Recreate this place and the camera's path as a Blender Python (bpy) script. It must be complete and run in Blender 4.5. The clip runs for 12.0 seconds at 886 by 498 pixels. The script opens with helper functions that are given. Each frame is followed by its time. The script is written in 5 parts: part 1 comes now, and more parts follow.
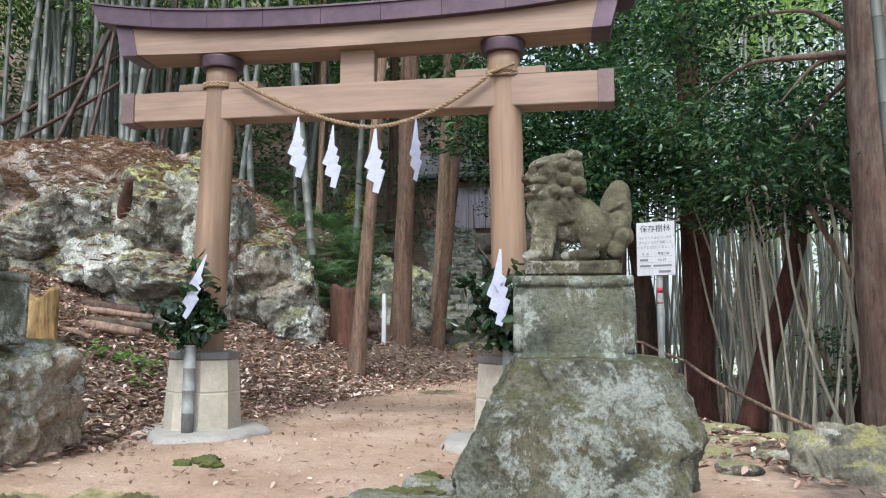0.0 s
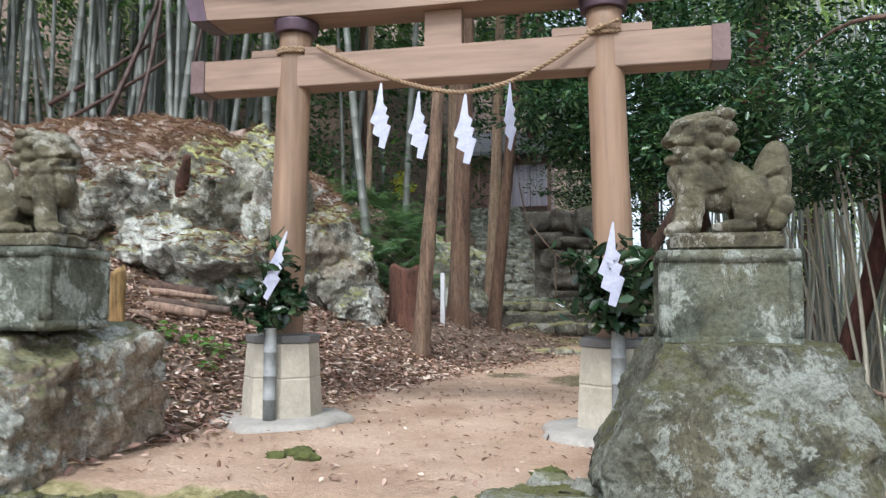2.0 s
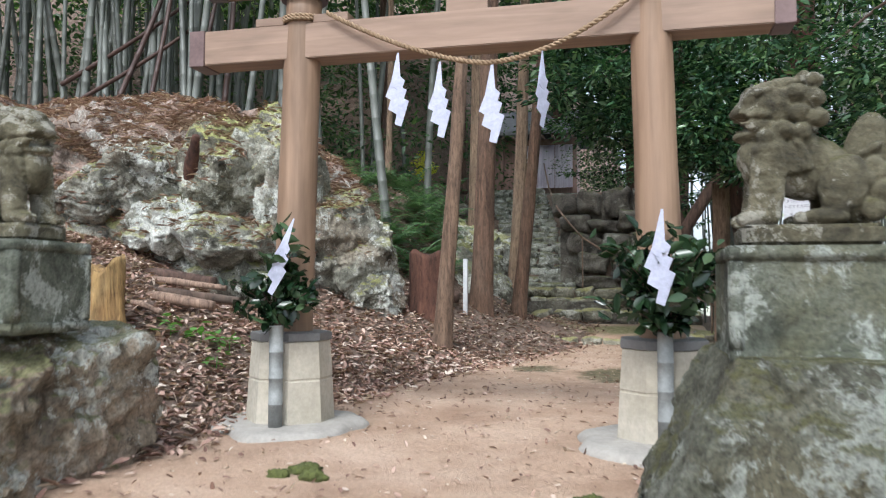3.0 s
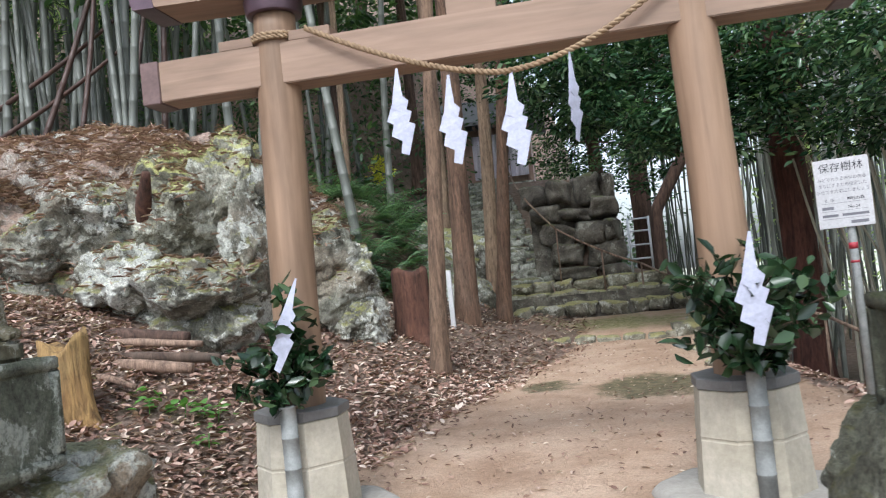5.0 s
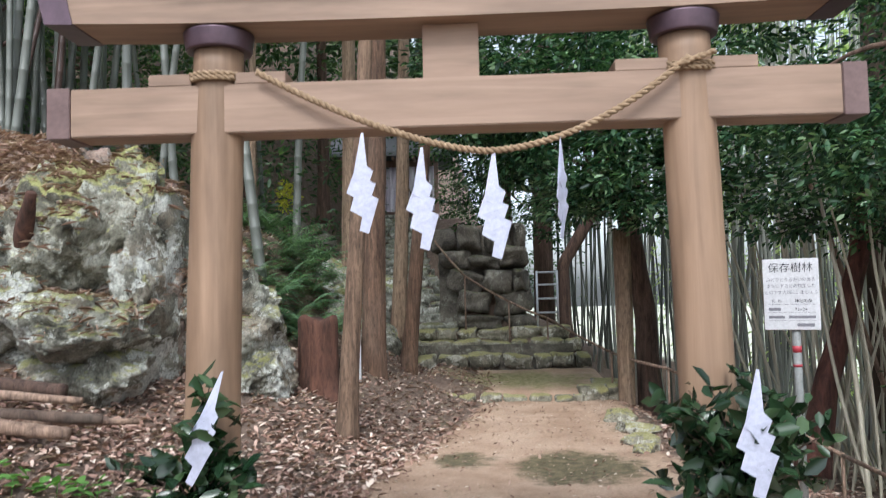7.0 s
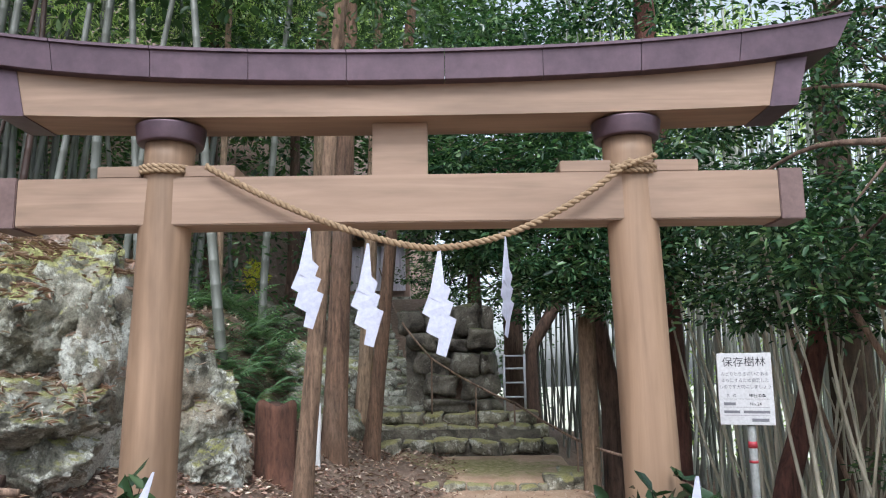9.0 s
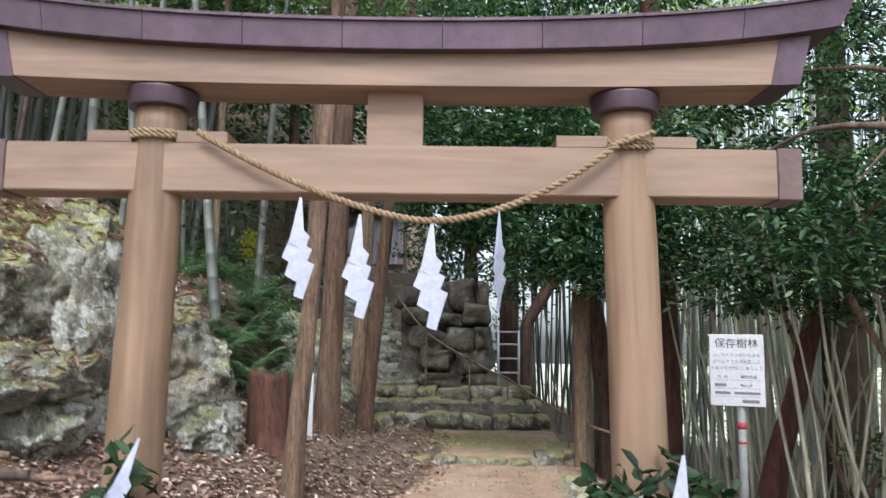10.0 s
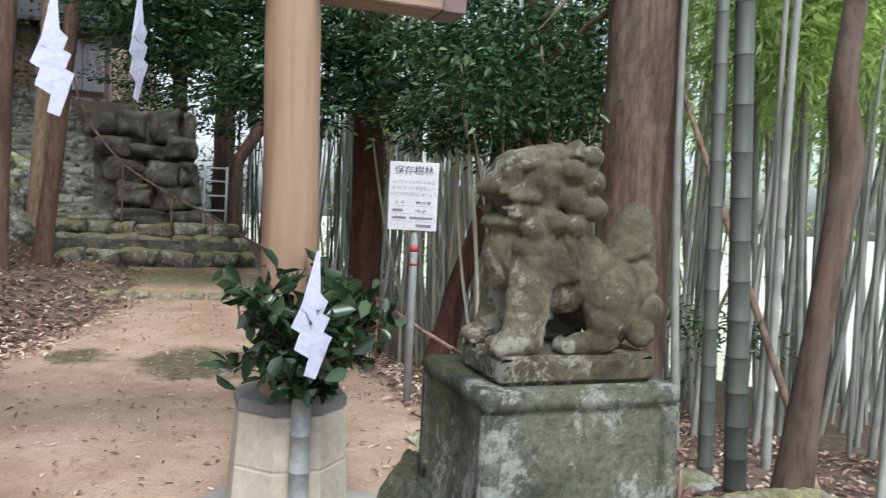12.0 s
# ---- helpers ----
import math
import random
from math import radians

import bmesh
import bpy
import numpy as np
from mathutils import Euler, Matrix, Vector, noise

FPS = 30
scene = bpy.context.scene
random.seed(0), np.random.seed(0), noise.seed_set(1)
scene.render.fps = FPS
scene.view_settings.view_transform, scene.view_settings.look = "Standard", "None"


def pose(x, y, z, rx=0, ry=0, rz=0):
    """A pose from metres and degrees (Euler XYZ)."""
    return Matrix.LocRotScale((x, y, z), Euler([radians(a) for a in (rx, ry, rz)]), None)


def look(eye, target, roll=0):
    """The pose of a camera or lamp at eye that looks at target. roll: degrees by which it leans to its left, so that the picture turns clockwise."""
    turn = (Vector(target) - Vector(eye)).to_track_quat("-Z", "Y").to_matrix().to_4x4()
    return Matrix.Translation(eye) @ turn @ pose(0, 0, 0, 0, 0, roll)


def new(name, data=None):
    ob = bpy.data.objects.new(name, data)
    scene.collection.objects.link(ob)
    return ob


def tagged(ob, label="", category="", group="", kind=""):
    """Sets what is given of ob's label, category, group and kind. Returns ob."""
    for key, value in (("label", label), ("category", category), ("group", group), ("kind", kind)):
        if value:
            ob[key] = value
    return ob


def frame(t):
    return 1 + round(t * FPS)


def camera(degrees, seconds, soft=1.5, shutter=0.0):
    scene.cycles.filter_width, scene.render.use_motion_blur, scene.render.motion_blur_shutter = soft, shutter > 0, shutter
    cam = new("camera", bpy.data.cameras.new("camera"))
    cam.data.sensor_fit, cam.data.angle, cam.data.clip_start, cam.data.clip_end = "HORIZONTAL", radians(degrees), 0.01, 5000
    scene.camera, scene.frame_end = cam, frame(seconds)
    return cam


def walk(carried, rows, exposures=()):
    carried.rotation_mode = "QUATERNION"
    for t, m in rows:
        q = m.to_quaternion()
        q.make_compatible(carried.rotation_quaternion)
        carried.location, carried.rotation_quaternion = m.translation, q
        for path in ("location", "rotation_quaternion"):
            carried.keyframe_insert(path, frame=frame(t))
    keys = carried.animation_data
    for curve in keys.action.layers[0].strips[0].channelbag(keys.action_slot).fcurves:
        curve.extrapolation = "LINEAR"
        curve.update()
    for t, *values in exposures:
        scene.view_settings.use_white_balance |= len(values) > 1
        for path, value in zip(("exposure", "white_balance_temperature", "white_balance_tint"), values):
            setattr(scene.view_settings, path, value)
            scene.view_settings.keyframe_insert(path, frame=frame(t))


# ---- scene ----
cam = camera(59.8, 12.0, soft=1.1, shutter=0.5)
PATH = [
    (0, (1.632, 0.513, 0.805), (1.276, 2.472, 1.0), 0.3),
    (0.5, (1.618, 0.507, 0.809), (1.257, 2.465, 1.005), 0.8),
    (1, (1.566, 0.505, 0.794), (1.155, 2.453, 0.991), 1.2),
    (1.5, (1.369, 0.658, 0.746), (0.865, 2.584, 0.937), 0.4),
    (2, (1.137, 0.819, 0.807), (0.702, 2.766, 0.951), 0.1),
    (2.5, (1.066, 0.959, 0.792), (0.692, 2.921, 0.886), 1.1),
    (3, (1.014, 1.32, 0.892), (0.523, 3.256, 0.987), 0.2),
    (5, (0.457, 1.895, 1.231), (0.096, 3.861, 1.295), -6.0),
    (5.5, (0.273, 2.065, 1.284), (-0.11, 4.028, 1.318), -4.0),
    (6, (0.066, 2.275, 1.451), (-0.202, 4.257, 1.477), -1.1),
    (6.5, (0.054, 2.332, 1.546), (-0.037, 4.329, 1.606), 0.1),
    (7, (0.078, 2.349, 1.598), (0.006, 4.345, 1.704), -1.4),
    (7.5, (0.142, 2.316, 1.647), (0.091, 4.305, 1.853), -1.8),
    (9.5, (0.216, 2.358, 1.681), (0.221, 4.334, 1.987), -0.5),
    (10, (0.239, 2.378, 1.677), (0.239, 4.363, 1.917), 0.7),
    (10.5, (0.348, 2.434, 1.562), (0.548, 4.419, 1.711), 3.6),
    (11, (0.518, 2.484, 1.516), (1.099, 4.398, 1.539), 3.6),
    (11.5, (0.57, 2.441, 1.491), (1.323, 4.293, 1.421), 2.8),
    (12, (0.585, 2.47, 1.474), (1.274, 4.344, 1.354), 2.9),
]
walk(cam, [(t, look(eye, target, roll)) for t, eye, target, roll in PATH], [(0, 0.96, 5800, 7), (12, 0.94, 5850, 8)])

# ---------------------------------------------------------------- light
world = bpy.data.worlds.new("world")
scene.world = world
world.use_nodes = True
wn, wl = world.node_tree.nodes, world.node_tree.links
sky = wn.new("ShaderNodeTexSky")
sky.sky_type, sky.sun_disc = "NISHITA", False
sky.sun_elevation, sky.sun_rotation = radians(49), radians(184)
sky.air_density, sky.dust_density, sky.ozone_density = 1.0, 3.0, 1.0
pale = wn.new("ShaderNodeHueSaturation")
pale.inputs["Saturation"].default_value = 0.35
wl.new(sky.outputs[0], pale.inputs["Color"])
wl.new(pale.outputs[0], wn["Background"].inputs[0])
wn["Background"].inputs[1].default_value = 0.15

sun = new("sun", bpy.data.lights.new("sun", "SUN"))
sun.data.energy, sun.data.angle, sun.data.color = 1.42, radians(18), (1.0, 0.95, 0.88)
sun.matrix_world = look((-0.6, -7.5, 9.5), (0, 0, 0))

# ---------------------------------------------------------------- helpers
rng = np.random.default_rng(7)


def thing(name, at=(0, 0, 0), label="", category="", group="", kind="", turn=0.0):
    ob = new(name)
    ob.matrix_world = pose(*at, 0, 0, turn)
    return tagged(ob, label, category, group, kind)


def mesh_ob(name, verts, faces, material, parent=None, label="", smooth=True):
    me = bpy.data.meshes.new(name)
    me.from_pydata([tuple(v) for v in verts], [], [tuple(f) for f in faces])
    me.materials.append(material)
    if smooth:
        me.shade_smooth()
    ob = new(name, me)
    ob.parent = parent
    return tagged(ob, label)


def part(name, bm, material, parent=None, label="", smooth=False):
    me = bpy.data.meshes.new(name)
    bmesh.ops.recalc_face_normals(bm, faces=bm.faces)
    bm.to_mesh(me)
    bm.free()
    me.materials.append(material)
    if smooth:
        me.shade_smooth()
    ob = new(name, me)
    ob.parent = parent
    return tagged(ob, label)


def fast_mesh(name, verts, quads, material, parent=None, label="", smooth=False):
    """Many equal quads from arrays."""
    verts, quads = np.asarray(verts, np.float32), np.asarray(quads, np.int32)
    n = quads.shape[1]
    me = bpy.data.meshes.new(name)
    me.vertices.add(len(verts))
    me.vertices.foreach_set("co", verts.ravel())
    me.loops.add(quads.size)
    me.loops.foreach_set("vertex_index", quads.ravel())
    me.polygons.add(len(quads))
    me.polygons.foreach_set("loop_start", np.arange(0, quads.size, n, dtype=np.int32))
    me.update(calc_edges=True)
    me.validate()
    me.materials.append(material)
    if smooth:
        me.shade_smooth()
    ob = new(name, me)
    ob.parent = parent
    return tagged(ob, label)


def box(bm, x0, x1, y0, y1, z0, z1, bevel=0.0):
    vs = [bm.verts.new(p) for p in ((x0, y0, z0), (x1, y0, z0), (x1, y1, z0), (x0, y1, z0), (x0, y0, z1), (x1, y0, z1), (x1, y1, z1), (x0, y1, z1))]
    fs = [bm.faces.new([vs[i] for i in f]) for f in ((3, 2, 1, 0), (4, 5, 6, 7), (0, 1, 5, 4), (1, 2, 6, 5), (2, 3, 7, 6), (3, 0, 4, 7))]
    if bevel:
        es = list({e for f in fs for e in f.edges})
        bmesh.ops.bevel(bm, geom=es, offset=bevel, segments=2, affect="EDGES")
    return bm


def box_bm(*a, bevel=0.0):
    return box(bmesh.new(), *a, bevel=bevel)


def tube_data(points, radii, sides=10, cap=True, squash=1.0):
    """Rings round a line of points: vertices and quads."""
    pts = [Vector(p) for p in points]
    verts, faces = [], []
    for i, p in enumerate(pts):
        d = (pts[min(i + 1, len(pts) - 1)] - pts[max(i - 1, 0)]).normalized()
        u = d.cross(Vector((0.02, 1, 0.03))).normalized() if abs(d.y) < 0.9 else d.cross(Vector((1, 0, 0))).normalized()
        w = d.cross(u)
        for k in range(sides):
            a = 2 * math.pi * k / sides
            verts.append(p + float(radii[i]) * (u * math.cos(a) + w * math.sin(a) * squash))
    for i in range(len(pts) - 1):
        for k in range(sides):
            b = (k + 1) % sides
            faces.append((i * sides + k, i * sides + b, (i + 1) * sides + b, (i + 1) * sides + k))
    if cap:
        faces.append(tuple(reversed(range(sides))))
        faces.append(tuple(range((len(pts) - 1) * sides, len(pts) * sides)))
    return verts, faces


def tube(name, points, radii, material, parent=None, label="", sides=10, smooth=True):
    if not isinstance(radii, (list, tuple)):
        radii = [radii] * len(points)
    v, f = tube_data(points, radii, sides)
    return mesh_ob(name, v, f, material, parent, label, smooth)


def lathe_bm(profile, sides=32, at=(0, 0, 0), turn=0.0):
    """A turned solid from (radius, height) pairs."""
    bm = bmesh.new()
    rings = []
    for r, z in profile:
        rings.append([bm.verts.new((at[0] + r * math.cos(turn + 2 * math.pi * k / sides), at[1] + r * math.sin(turn + 2 * math.pi * k / sides), at[2] + z)) for k in range(sides)])
    for a, b in zip(rings, rings[1:]):
        for k in range(sides):
            bm.faces.new((a[k], a[(k + 1) % sides], b[(k + 1) % sides], b[k]))
    bm.faces.new(list(reversed(rings[0])))
    bm.faces.new(rings[-1])
    return bm


def leaf_cloud(centres, sizes, slim=0.45, droop=0.3, seed=1, flat=0.5):
    """Leaves as folded four-sided blades: vertices and quads. flat: how far they lie level."""
    r = np.random.default_rng(seed)
    c = np.asarray(centres, float)
    n = len(c)
    way = r.normal(size=(n, 3))
    way[:, 2] = way[:, 2] * (1 - flat) - droop
    way /= np.linalg.norm(way, axis=1)[:, None]
    nor = r.normal(size=(n, 3)) * (1 - flat) + np.array((0, 0, 1)) * flat * 1.6
    side = np.cross(way, nor)
    side /= np.linalg.norm(side, axis=1)[:, None] + 1e-9
    up = np.cross(side, way)
    s = np.broadcast_to(np.asarray(sizes, float), (n,))[:, None]
    bend = r.uniform(-0.25, 0.1, (n, 1))
    a = c - way * s * 0.5
    d = c + way * s * 0.5 + up * s * bend
    lift_edge = up * s * 0.09
    out = [a, d]
    for k, w in ((-0.16, 0.46), (0.2, 0.40)):
        m = c + way * s * k + up * s * bend * (0.25 + 0.5 * k)
        out += [m + side * s * slim * w + lift_edge, m - side * s * slim * w + lift_edge]
    verts = np.stack(out, 1).reshape(-1, 3)
    k = 6 * np.arange(n)[:, None]
    quads = np.concatenate([k + np.array((0, 2, 4, 1)), k + np.array((1, 5, 3, 0))], 1).reshape(-1, 4)
    return verts, quads


def clumps(spots, per, seed, spread=0.28, flat=0.35):
    """Points in loose sprays round the given spots."""
    r = np.random.default_rng(seed)
    s = np.repeat(np.asarray(spots, float), per, axis=0)
    off = r.normal(size=s.shape) * spread
    off[:, 2] *= flat
    return s + off


def in_ball(n, centre, radii, seed, hollow=0.55):
    r = np.random.default_rng(seed)
    p = r.normal(size=(n, 3))
    p /= np.linalg.norm(p, axis=1)[:, None]
    p *= (hollow + (1 - hollow) * r.random((n, 1)) ** 0.7)
    return np.asarray(centre) + p * np.asarray(radii)


# ---------------------------------------------------------------- materials
def ramp(nt, fac, stops):
    node = nt.nodes.new("ShaderNodeValToRGB")
    el = node.color_ramp.elements
    while len(el) < len(stops):
        el.new(0.5)
    for e, (p, c) in zip(el, stops):
        e.position, e.color = p, (*c, 1)
    nt.links.new(fac, node.inputs[0])
    return node.outputs[0]


def noise_out(nt, vec, scale, detail=6, rough=0.6, out=0, warp=0.0):
    node = nt.nodes.new("ShaderNodeTexNoise")
    node.inputs["Scale"].default_value, node.inputs["Detail"].default_value, node.inputs["Roughness"].default_value = scale, detail, rough
    node.inputs["Distortion"].default_value = warp
    nt.links.new(vec, node.inputs["Vector"])
    return node.outputs[out]


def mixed(nt, fac, a, b, blend="MIX"):
    node = nt.nodes.new("ShaderNodeMix")
    node.data_type, node.blend_type = "RGBA", blend
    for value, k in ((fac, 0), (a, 6), (b, 7)):
        if isinstance(value, (int, float)):
            node.inputs[k].default_value = value
        elif isinstance(value, tuple):
            node.inputs[k].default_value = (*value, 1)
        else:
            nt.links.new(value, node.inputs[k])
    return node.outputs[2]


def mathed(nt, op, a, b=0.0):
    node = nt.nodes.new("ShaderNodeMath")
    node.operation, node.use_clamp = op, False
    for value, k in ((a, 0), (b, 1)):
        if isinstance(value, (int, float)):
            node.inputs[k].default_value = value
        else:
            nt.links.new(value, node.inputs[k])
    return node.outputs[0]


def step_out(nt, value, lo, hi):
    node = nt.nodes.new("ShaderNodeMapRange")
    node.inputs[1].default_value, node.inputs[2].default_value = lo, hi
    nt.links.new(value, node.inputs[0])
    return node.outputs[0]


def coords(nt, scale=(1, 1, 1), world_space=True):
    node = nt.nodes.new("ShaderNodeMapping")
    node.inputs["Scale"].default_value = scale
    if world_space:
        nt.links.new(nt.nodes.new("ShaderNodeNewGeometry").outputs["Position"], node.inputs[0])
    else:
        nt.links.new(nt.nodes.new("ShaderNodeTexCoord").outputs["Object"], node.inputs[0])
    return node.outputs[0]


def bumped(nt, height, strength, distance):
    node = nt.nodes.new("ShaderNodeBump")
    node.inputs["Strength"].default_value, node.inputs["Distance"].default_value = strength, distance
    nt.links.new(height, node.inputs["Height"])
    nt.links.new(node.outputs[0], nt.nodes["Principled BSDF"].inputs["Normal"])


def start(name, rough=0.8, metal=0.0):
    m = bpy.data.materials.new(name)
    m.use_nodes = True
    b = m.node_tree.nodes["Principled BSDF"]
    b.inputs["Roughness"].default_value, b.inputs["Metallic"].default_value = rough, metal
    return m, m.node_tree, b


def mottled(name, stops, scale, rough=0.85, fine=None, bump=0.3, depth=0.01, stretch=(1, 1, 1), metal=0.0, world_space=True, detail=8, warp=0.0, island=0.0):
    """A surface with patches at one scale and grain at a finer one."""
    m, nt, b = start(name, rough, metal)
    v = coords(nt, stretch, world_space)
    big = noise_out(nt, v, scale, detail, 0.65, 0, warp)
    col = ramp(nt, big, stops)
    small = noise_out(nt, v, fine or scale * 7, 4, 0.7)
    col = mixed(nt, 0.35, col, ramp(nt, small, [(0.3, (0.35,) * 3), (0.7, (1.0,) * 3)]), "MULTIPLY")
    if island:
        pick = nt.nodes.new("ShaderNodeNewGeometry").outputs["Random Per Island"]
        col = mixed(nt, island, col, ramp(nt, pick, [(0.0, (0.35,) * 3), (1.0, (1.5,) * 3)]), "MULTIPLY")
    nt.links.new(col, b.inputs["Base Color"])
    bumped(nt, mathed(nt, "ADD", big, mathed(nt, "MULTIPLY", small, 0.5)), bump, depth)
    return m


def stone(name, tones, lichen, moss, scale=3.0, moss_amount=0.5, pale_amount=0.5, grain=0.75, stain=None):
    """Weathered stone with crisp pale lichen, dark pits and moss on what faces up."""
    m, nt, b = start(name, 0.92)
    v = coords(nt)
    n1 = noise_out(nt, v, scale * 0.55, 12, 0.72, 0, 0.5)
    col = ramp(nt, n1, [(0.36, tones[0]), (0.5, tones[1]), (0.62, tones[2])])
    if stain:
        col = mixed(nt, mathed(nt, "MULTIPLY", step_out(nt, noise_out(nt, v, scale * 0.3, 6, 0.6, 0, 0.6), 0.5, 0.62), 0.75), col, stain)
    n2 = noise_out(nt, v, scale * 1.1, 12, 0.78, 0, 0.3)
    where = noise_out(nt, v, scale * 0.22, 4, 0.5)
    spots = step_out(nt, mathed(nt, "ADD", n2, mathed(nt, "MULTIPLY", where, 0.5)), 0.86 - 0.16 * pale_amount, 0.89 - 0.15 * pale_amount)
    col = mixed(nt, mathed(nt, "MULTIPLY", spots, 0.8), col, lichen)
    up = nt.nodes.new("ShaderNodeSeparateXYZ")
    nt.links.new(nt.nodes.new("ShaderNodeNewGeometry").outputs["Normal"], up.inputs[0])
    n3 = noise_out(nt, v, scale * 0.5, 9, 0.7)
    green = step_out(nt, mathed(nt, "ADD", mathed(nt, "MULTIPLY", up.outputs[2], 0.30), n3), 0.82 - 0.30 * moss_amount, 0.92 - 0.30 * moss_amount)
    col = mixed(nt, mathed(nt, "MULTIPLY", green, 0.8), col, moss)
    fine = noise_out(nt, v, scale * 9, 8, 0.8)
    col = mixed(nt, grain, col, ramp(nt, fine, [(0.36, (0.28,) * 3), (0.52, (0.95,) * 3), (0.66, (1.35,) * 3)]), "MULTIPLY")
    nt.links.new(col, b.inputs["Base Color"])
    bumped(nt, mathed(nt, "ADD", n2, mathed(nt, "MULTIPLY", fine, 0.6)), 1.0, 0.035 * grain / 0.75)
    return m


def bark(name, dark, light, furrow=9.0, bump=0.8, patch=None):
    m, nt, b = start(name, 0.95)
    v = coords(nt, (furrow, furrow, furrow * 0.09))
    n1 = noise_out(nt, v, 1.0, 8, 0.65, 0, 0.5)
    col = ramp(nt, n1, [(0.32, dark), (0.62, light)])
    n2 = noise_out(nt, coords(nt), 2.2, 6)
    col = mixed(nt, mathed(nt, "MULTIPLY", step_out(nt, n2, 0.48, 0.7), 0.6), col, patch or light)
    flakes = noise_out(nt, coords(nt, (furrow * 2.2, furrow * 2.2, furrow * 0.55)), 1.0, 7, 0.7, 0, 0.6)
    col = mixed(nt, 0.75, col, ramp(nt, flakes, [(0.34, (0.35,) * 3), (0.5, (0.95,) * 3), (0.68, (1.35,) * 3)]), "MULTIPLY")
    nt.links.new(col, b.inputs["Base Color"])
    bumped(nt, mathed(nt, "ADD", n1, mathed(nt, "MULTIPLY", flakes, 0.7)), bump, 0.03)
    return m


def leaf_mat(name, stops, rough=0.4, through_light=0.25):
    m, nt, b = start(name, rough)
    pick = nt.nodes.new("ShaderNodeNewGeometry").outputs["Random Per Island"]
    col = ramp(nt, pick, stops)
    big = noise_out(nt, coords(nt), 0.7, 3)
    col = mixed(nt, 0.5, col, ramp(nt, big, [(0.35, (0.55,) * 3), (0.65, (1.2,) * 3)]), "MULTIPLY")
    nt.links.new(col, b.inputs["Base Color"])
    thin = nt.nodes.new("ShaderNodeBsdfTranslucent")
    nt.links.new(mixed(nt, 1.0, col, (1.3, 1.5, 0.7), "MULTIPLY"), thin.inputs[0])
    mix = nt.nodes.new("ShaderNodeMixShader")
    mix.inputs[0].default_value = through_light
    nt.links.new(b.outputs[0], mix.inputs[1])
    nt.links.new(thin.outputs[0], mix.inputs[2])
    nt.links.new(mix.outputs[0], nt.nodes["Material Output"].inputs[0])
    return m


def wood_mat(name, stops, along, knots=0.3):
    """Planed timber with grain along one axis (0, 1, 2)."""
    m, nt, b = start(name, 0.6)
    s = [14.0, 14.0, 14.0]
    s[along] = 0.8
    v = coords(nt, tuple(s))
    n1 = noise_out(nt, v, 1.0, 6, 0.6, 0, 0.8)
    col = ramp(nt, n1, stops)
    n2 = noise_out(nt, coords(nt, tuple(0.35 * a if i != along else 1.0 for i, a in enumerate(s))), 1.0, 4)
    col = mixed(nt, knots, col, ramp(nt, n2, [(0.35, (0.55, 0.5, 0.48)), (0.6, (1.05, 1.0, 1.0))]), "MULTIPLY")
    nt.links.new(col, b.inputs["Base Color"])
    bumped(nt, n1, 0.12, 0.004)
    return m


def plain(name, colour, rough=0.6, metal=0.0, vary=0.25, scale=8.0):
    dim = tuple(c * (1 - vary) for c in colour)
    return mottled(name, [(0.3, dim), (0.7, colour)], scale, rough, bump=0.08, depth=0.003, metal=metal)


M_beam = wood_mat("cedar_beam", [(0.25, (0.207, 0.138, 0.094)), (0.75, (0.325, 0.228, 0.163))], 0, 0.7)
M_sleeve = mottled("brown_copper_sleeve", [(0.3, (0.12, 0.075, 0.07)), (0.7, (0.20, 0.13, 0.12))], 5.0, 0.45, bump=0.1, depth=0.003, metal=0.3)
M_post = wood_mat("cedar_post", [(0.25, (0.205, 0.132, 0.082)), (0.75, (0.32, 0.218, 0.142))], 2, 0.75)
M_copper = mottled("weathered_copper", [(0.3, (0.075, 0.050, 0.066)), (0.7, (0.135, 0.088, 0.11))], 3.0, 0.42, bump=0.1, depth=0.004, metal=0.55)
M_concrete = mottled("pale_concrete", [(0.3, (0.40, 0.36, 0.28)), (0.7, (0.56, 0.51, 0.42))], 4.0, 0.9, bump=0.2, depth=0.004)
M_pad = mottled("grey_concrete", [(0.3, (0.30, 0.28, 0.25)), (0.7, (0.43, 0.40, 0.36))], 5.0, 0.9, bump=0.25, depth=0.006)
M_rim = plain("grey_rim", (0.19, 0.185, 0.18), 0.6)
M_paper = plain("white_paper", (0.50, 0.515, 0.64), 0.7, vary=0.04)
M_rope = mottled("straw_rope", [(0.3, (0.20, 0.13, 0.075)), (0.7, (0.38, 0.27, 0.165))], 30.0, 0.9, bump=0.4, depth=0.004)
M_granite = stone("carved_granite", ((0.042, 0.036, 0.02), (0.13, 0.116, 0.07), (0.235, 0.212, 0.14)), (0.37, 0.355, 0.295), (0.10, 0.092, 0.032), 9.0, 0.3, 0.38, 0.4)
M_pedestal = stone("pedestal_stone", ((0.045, 0.05, 0.034), (0.17, 0.185, 0.14), (0.31, 0.33, 0.275)), (0.50, 0.53, 0.47), (0.08, 0.095, 0.03), 5.0, 0.2, 0.56, 0.75, (0.17, 0.165, 0.095))
M_base_rock = stone("lichened_rock", ((0.045, 0.042, 0.026), (0.16, 0.16, 0.115), (0.285, 0.29, 0.235)), (0.46, 0.48, 0.42), (0.11, 0.105, 0.03), 6.0, 0.46, 0.56, 0.9, (0.20, 0.175, 0.105))
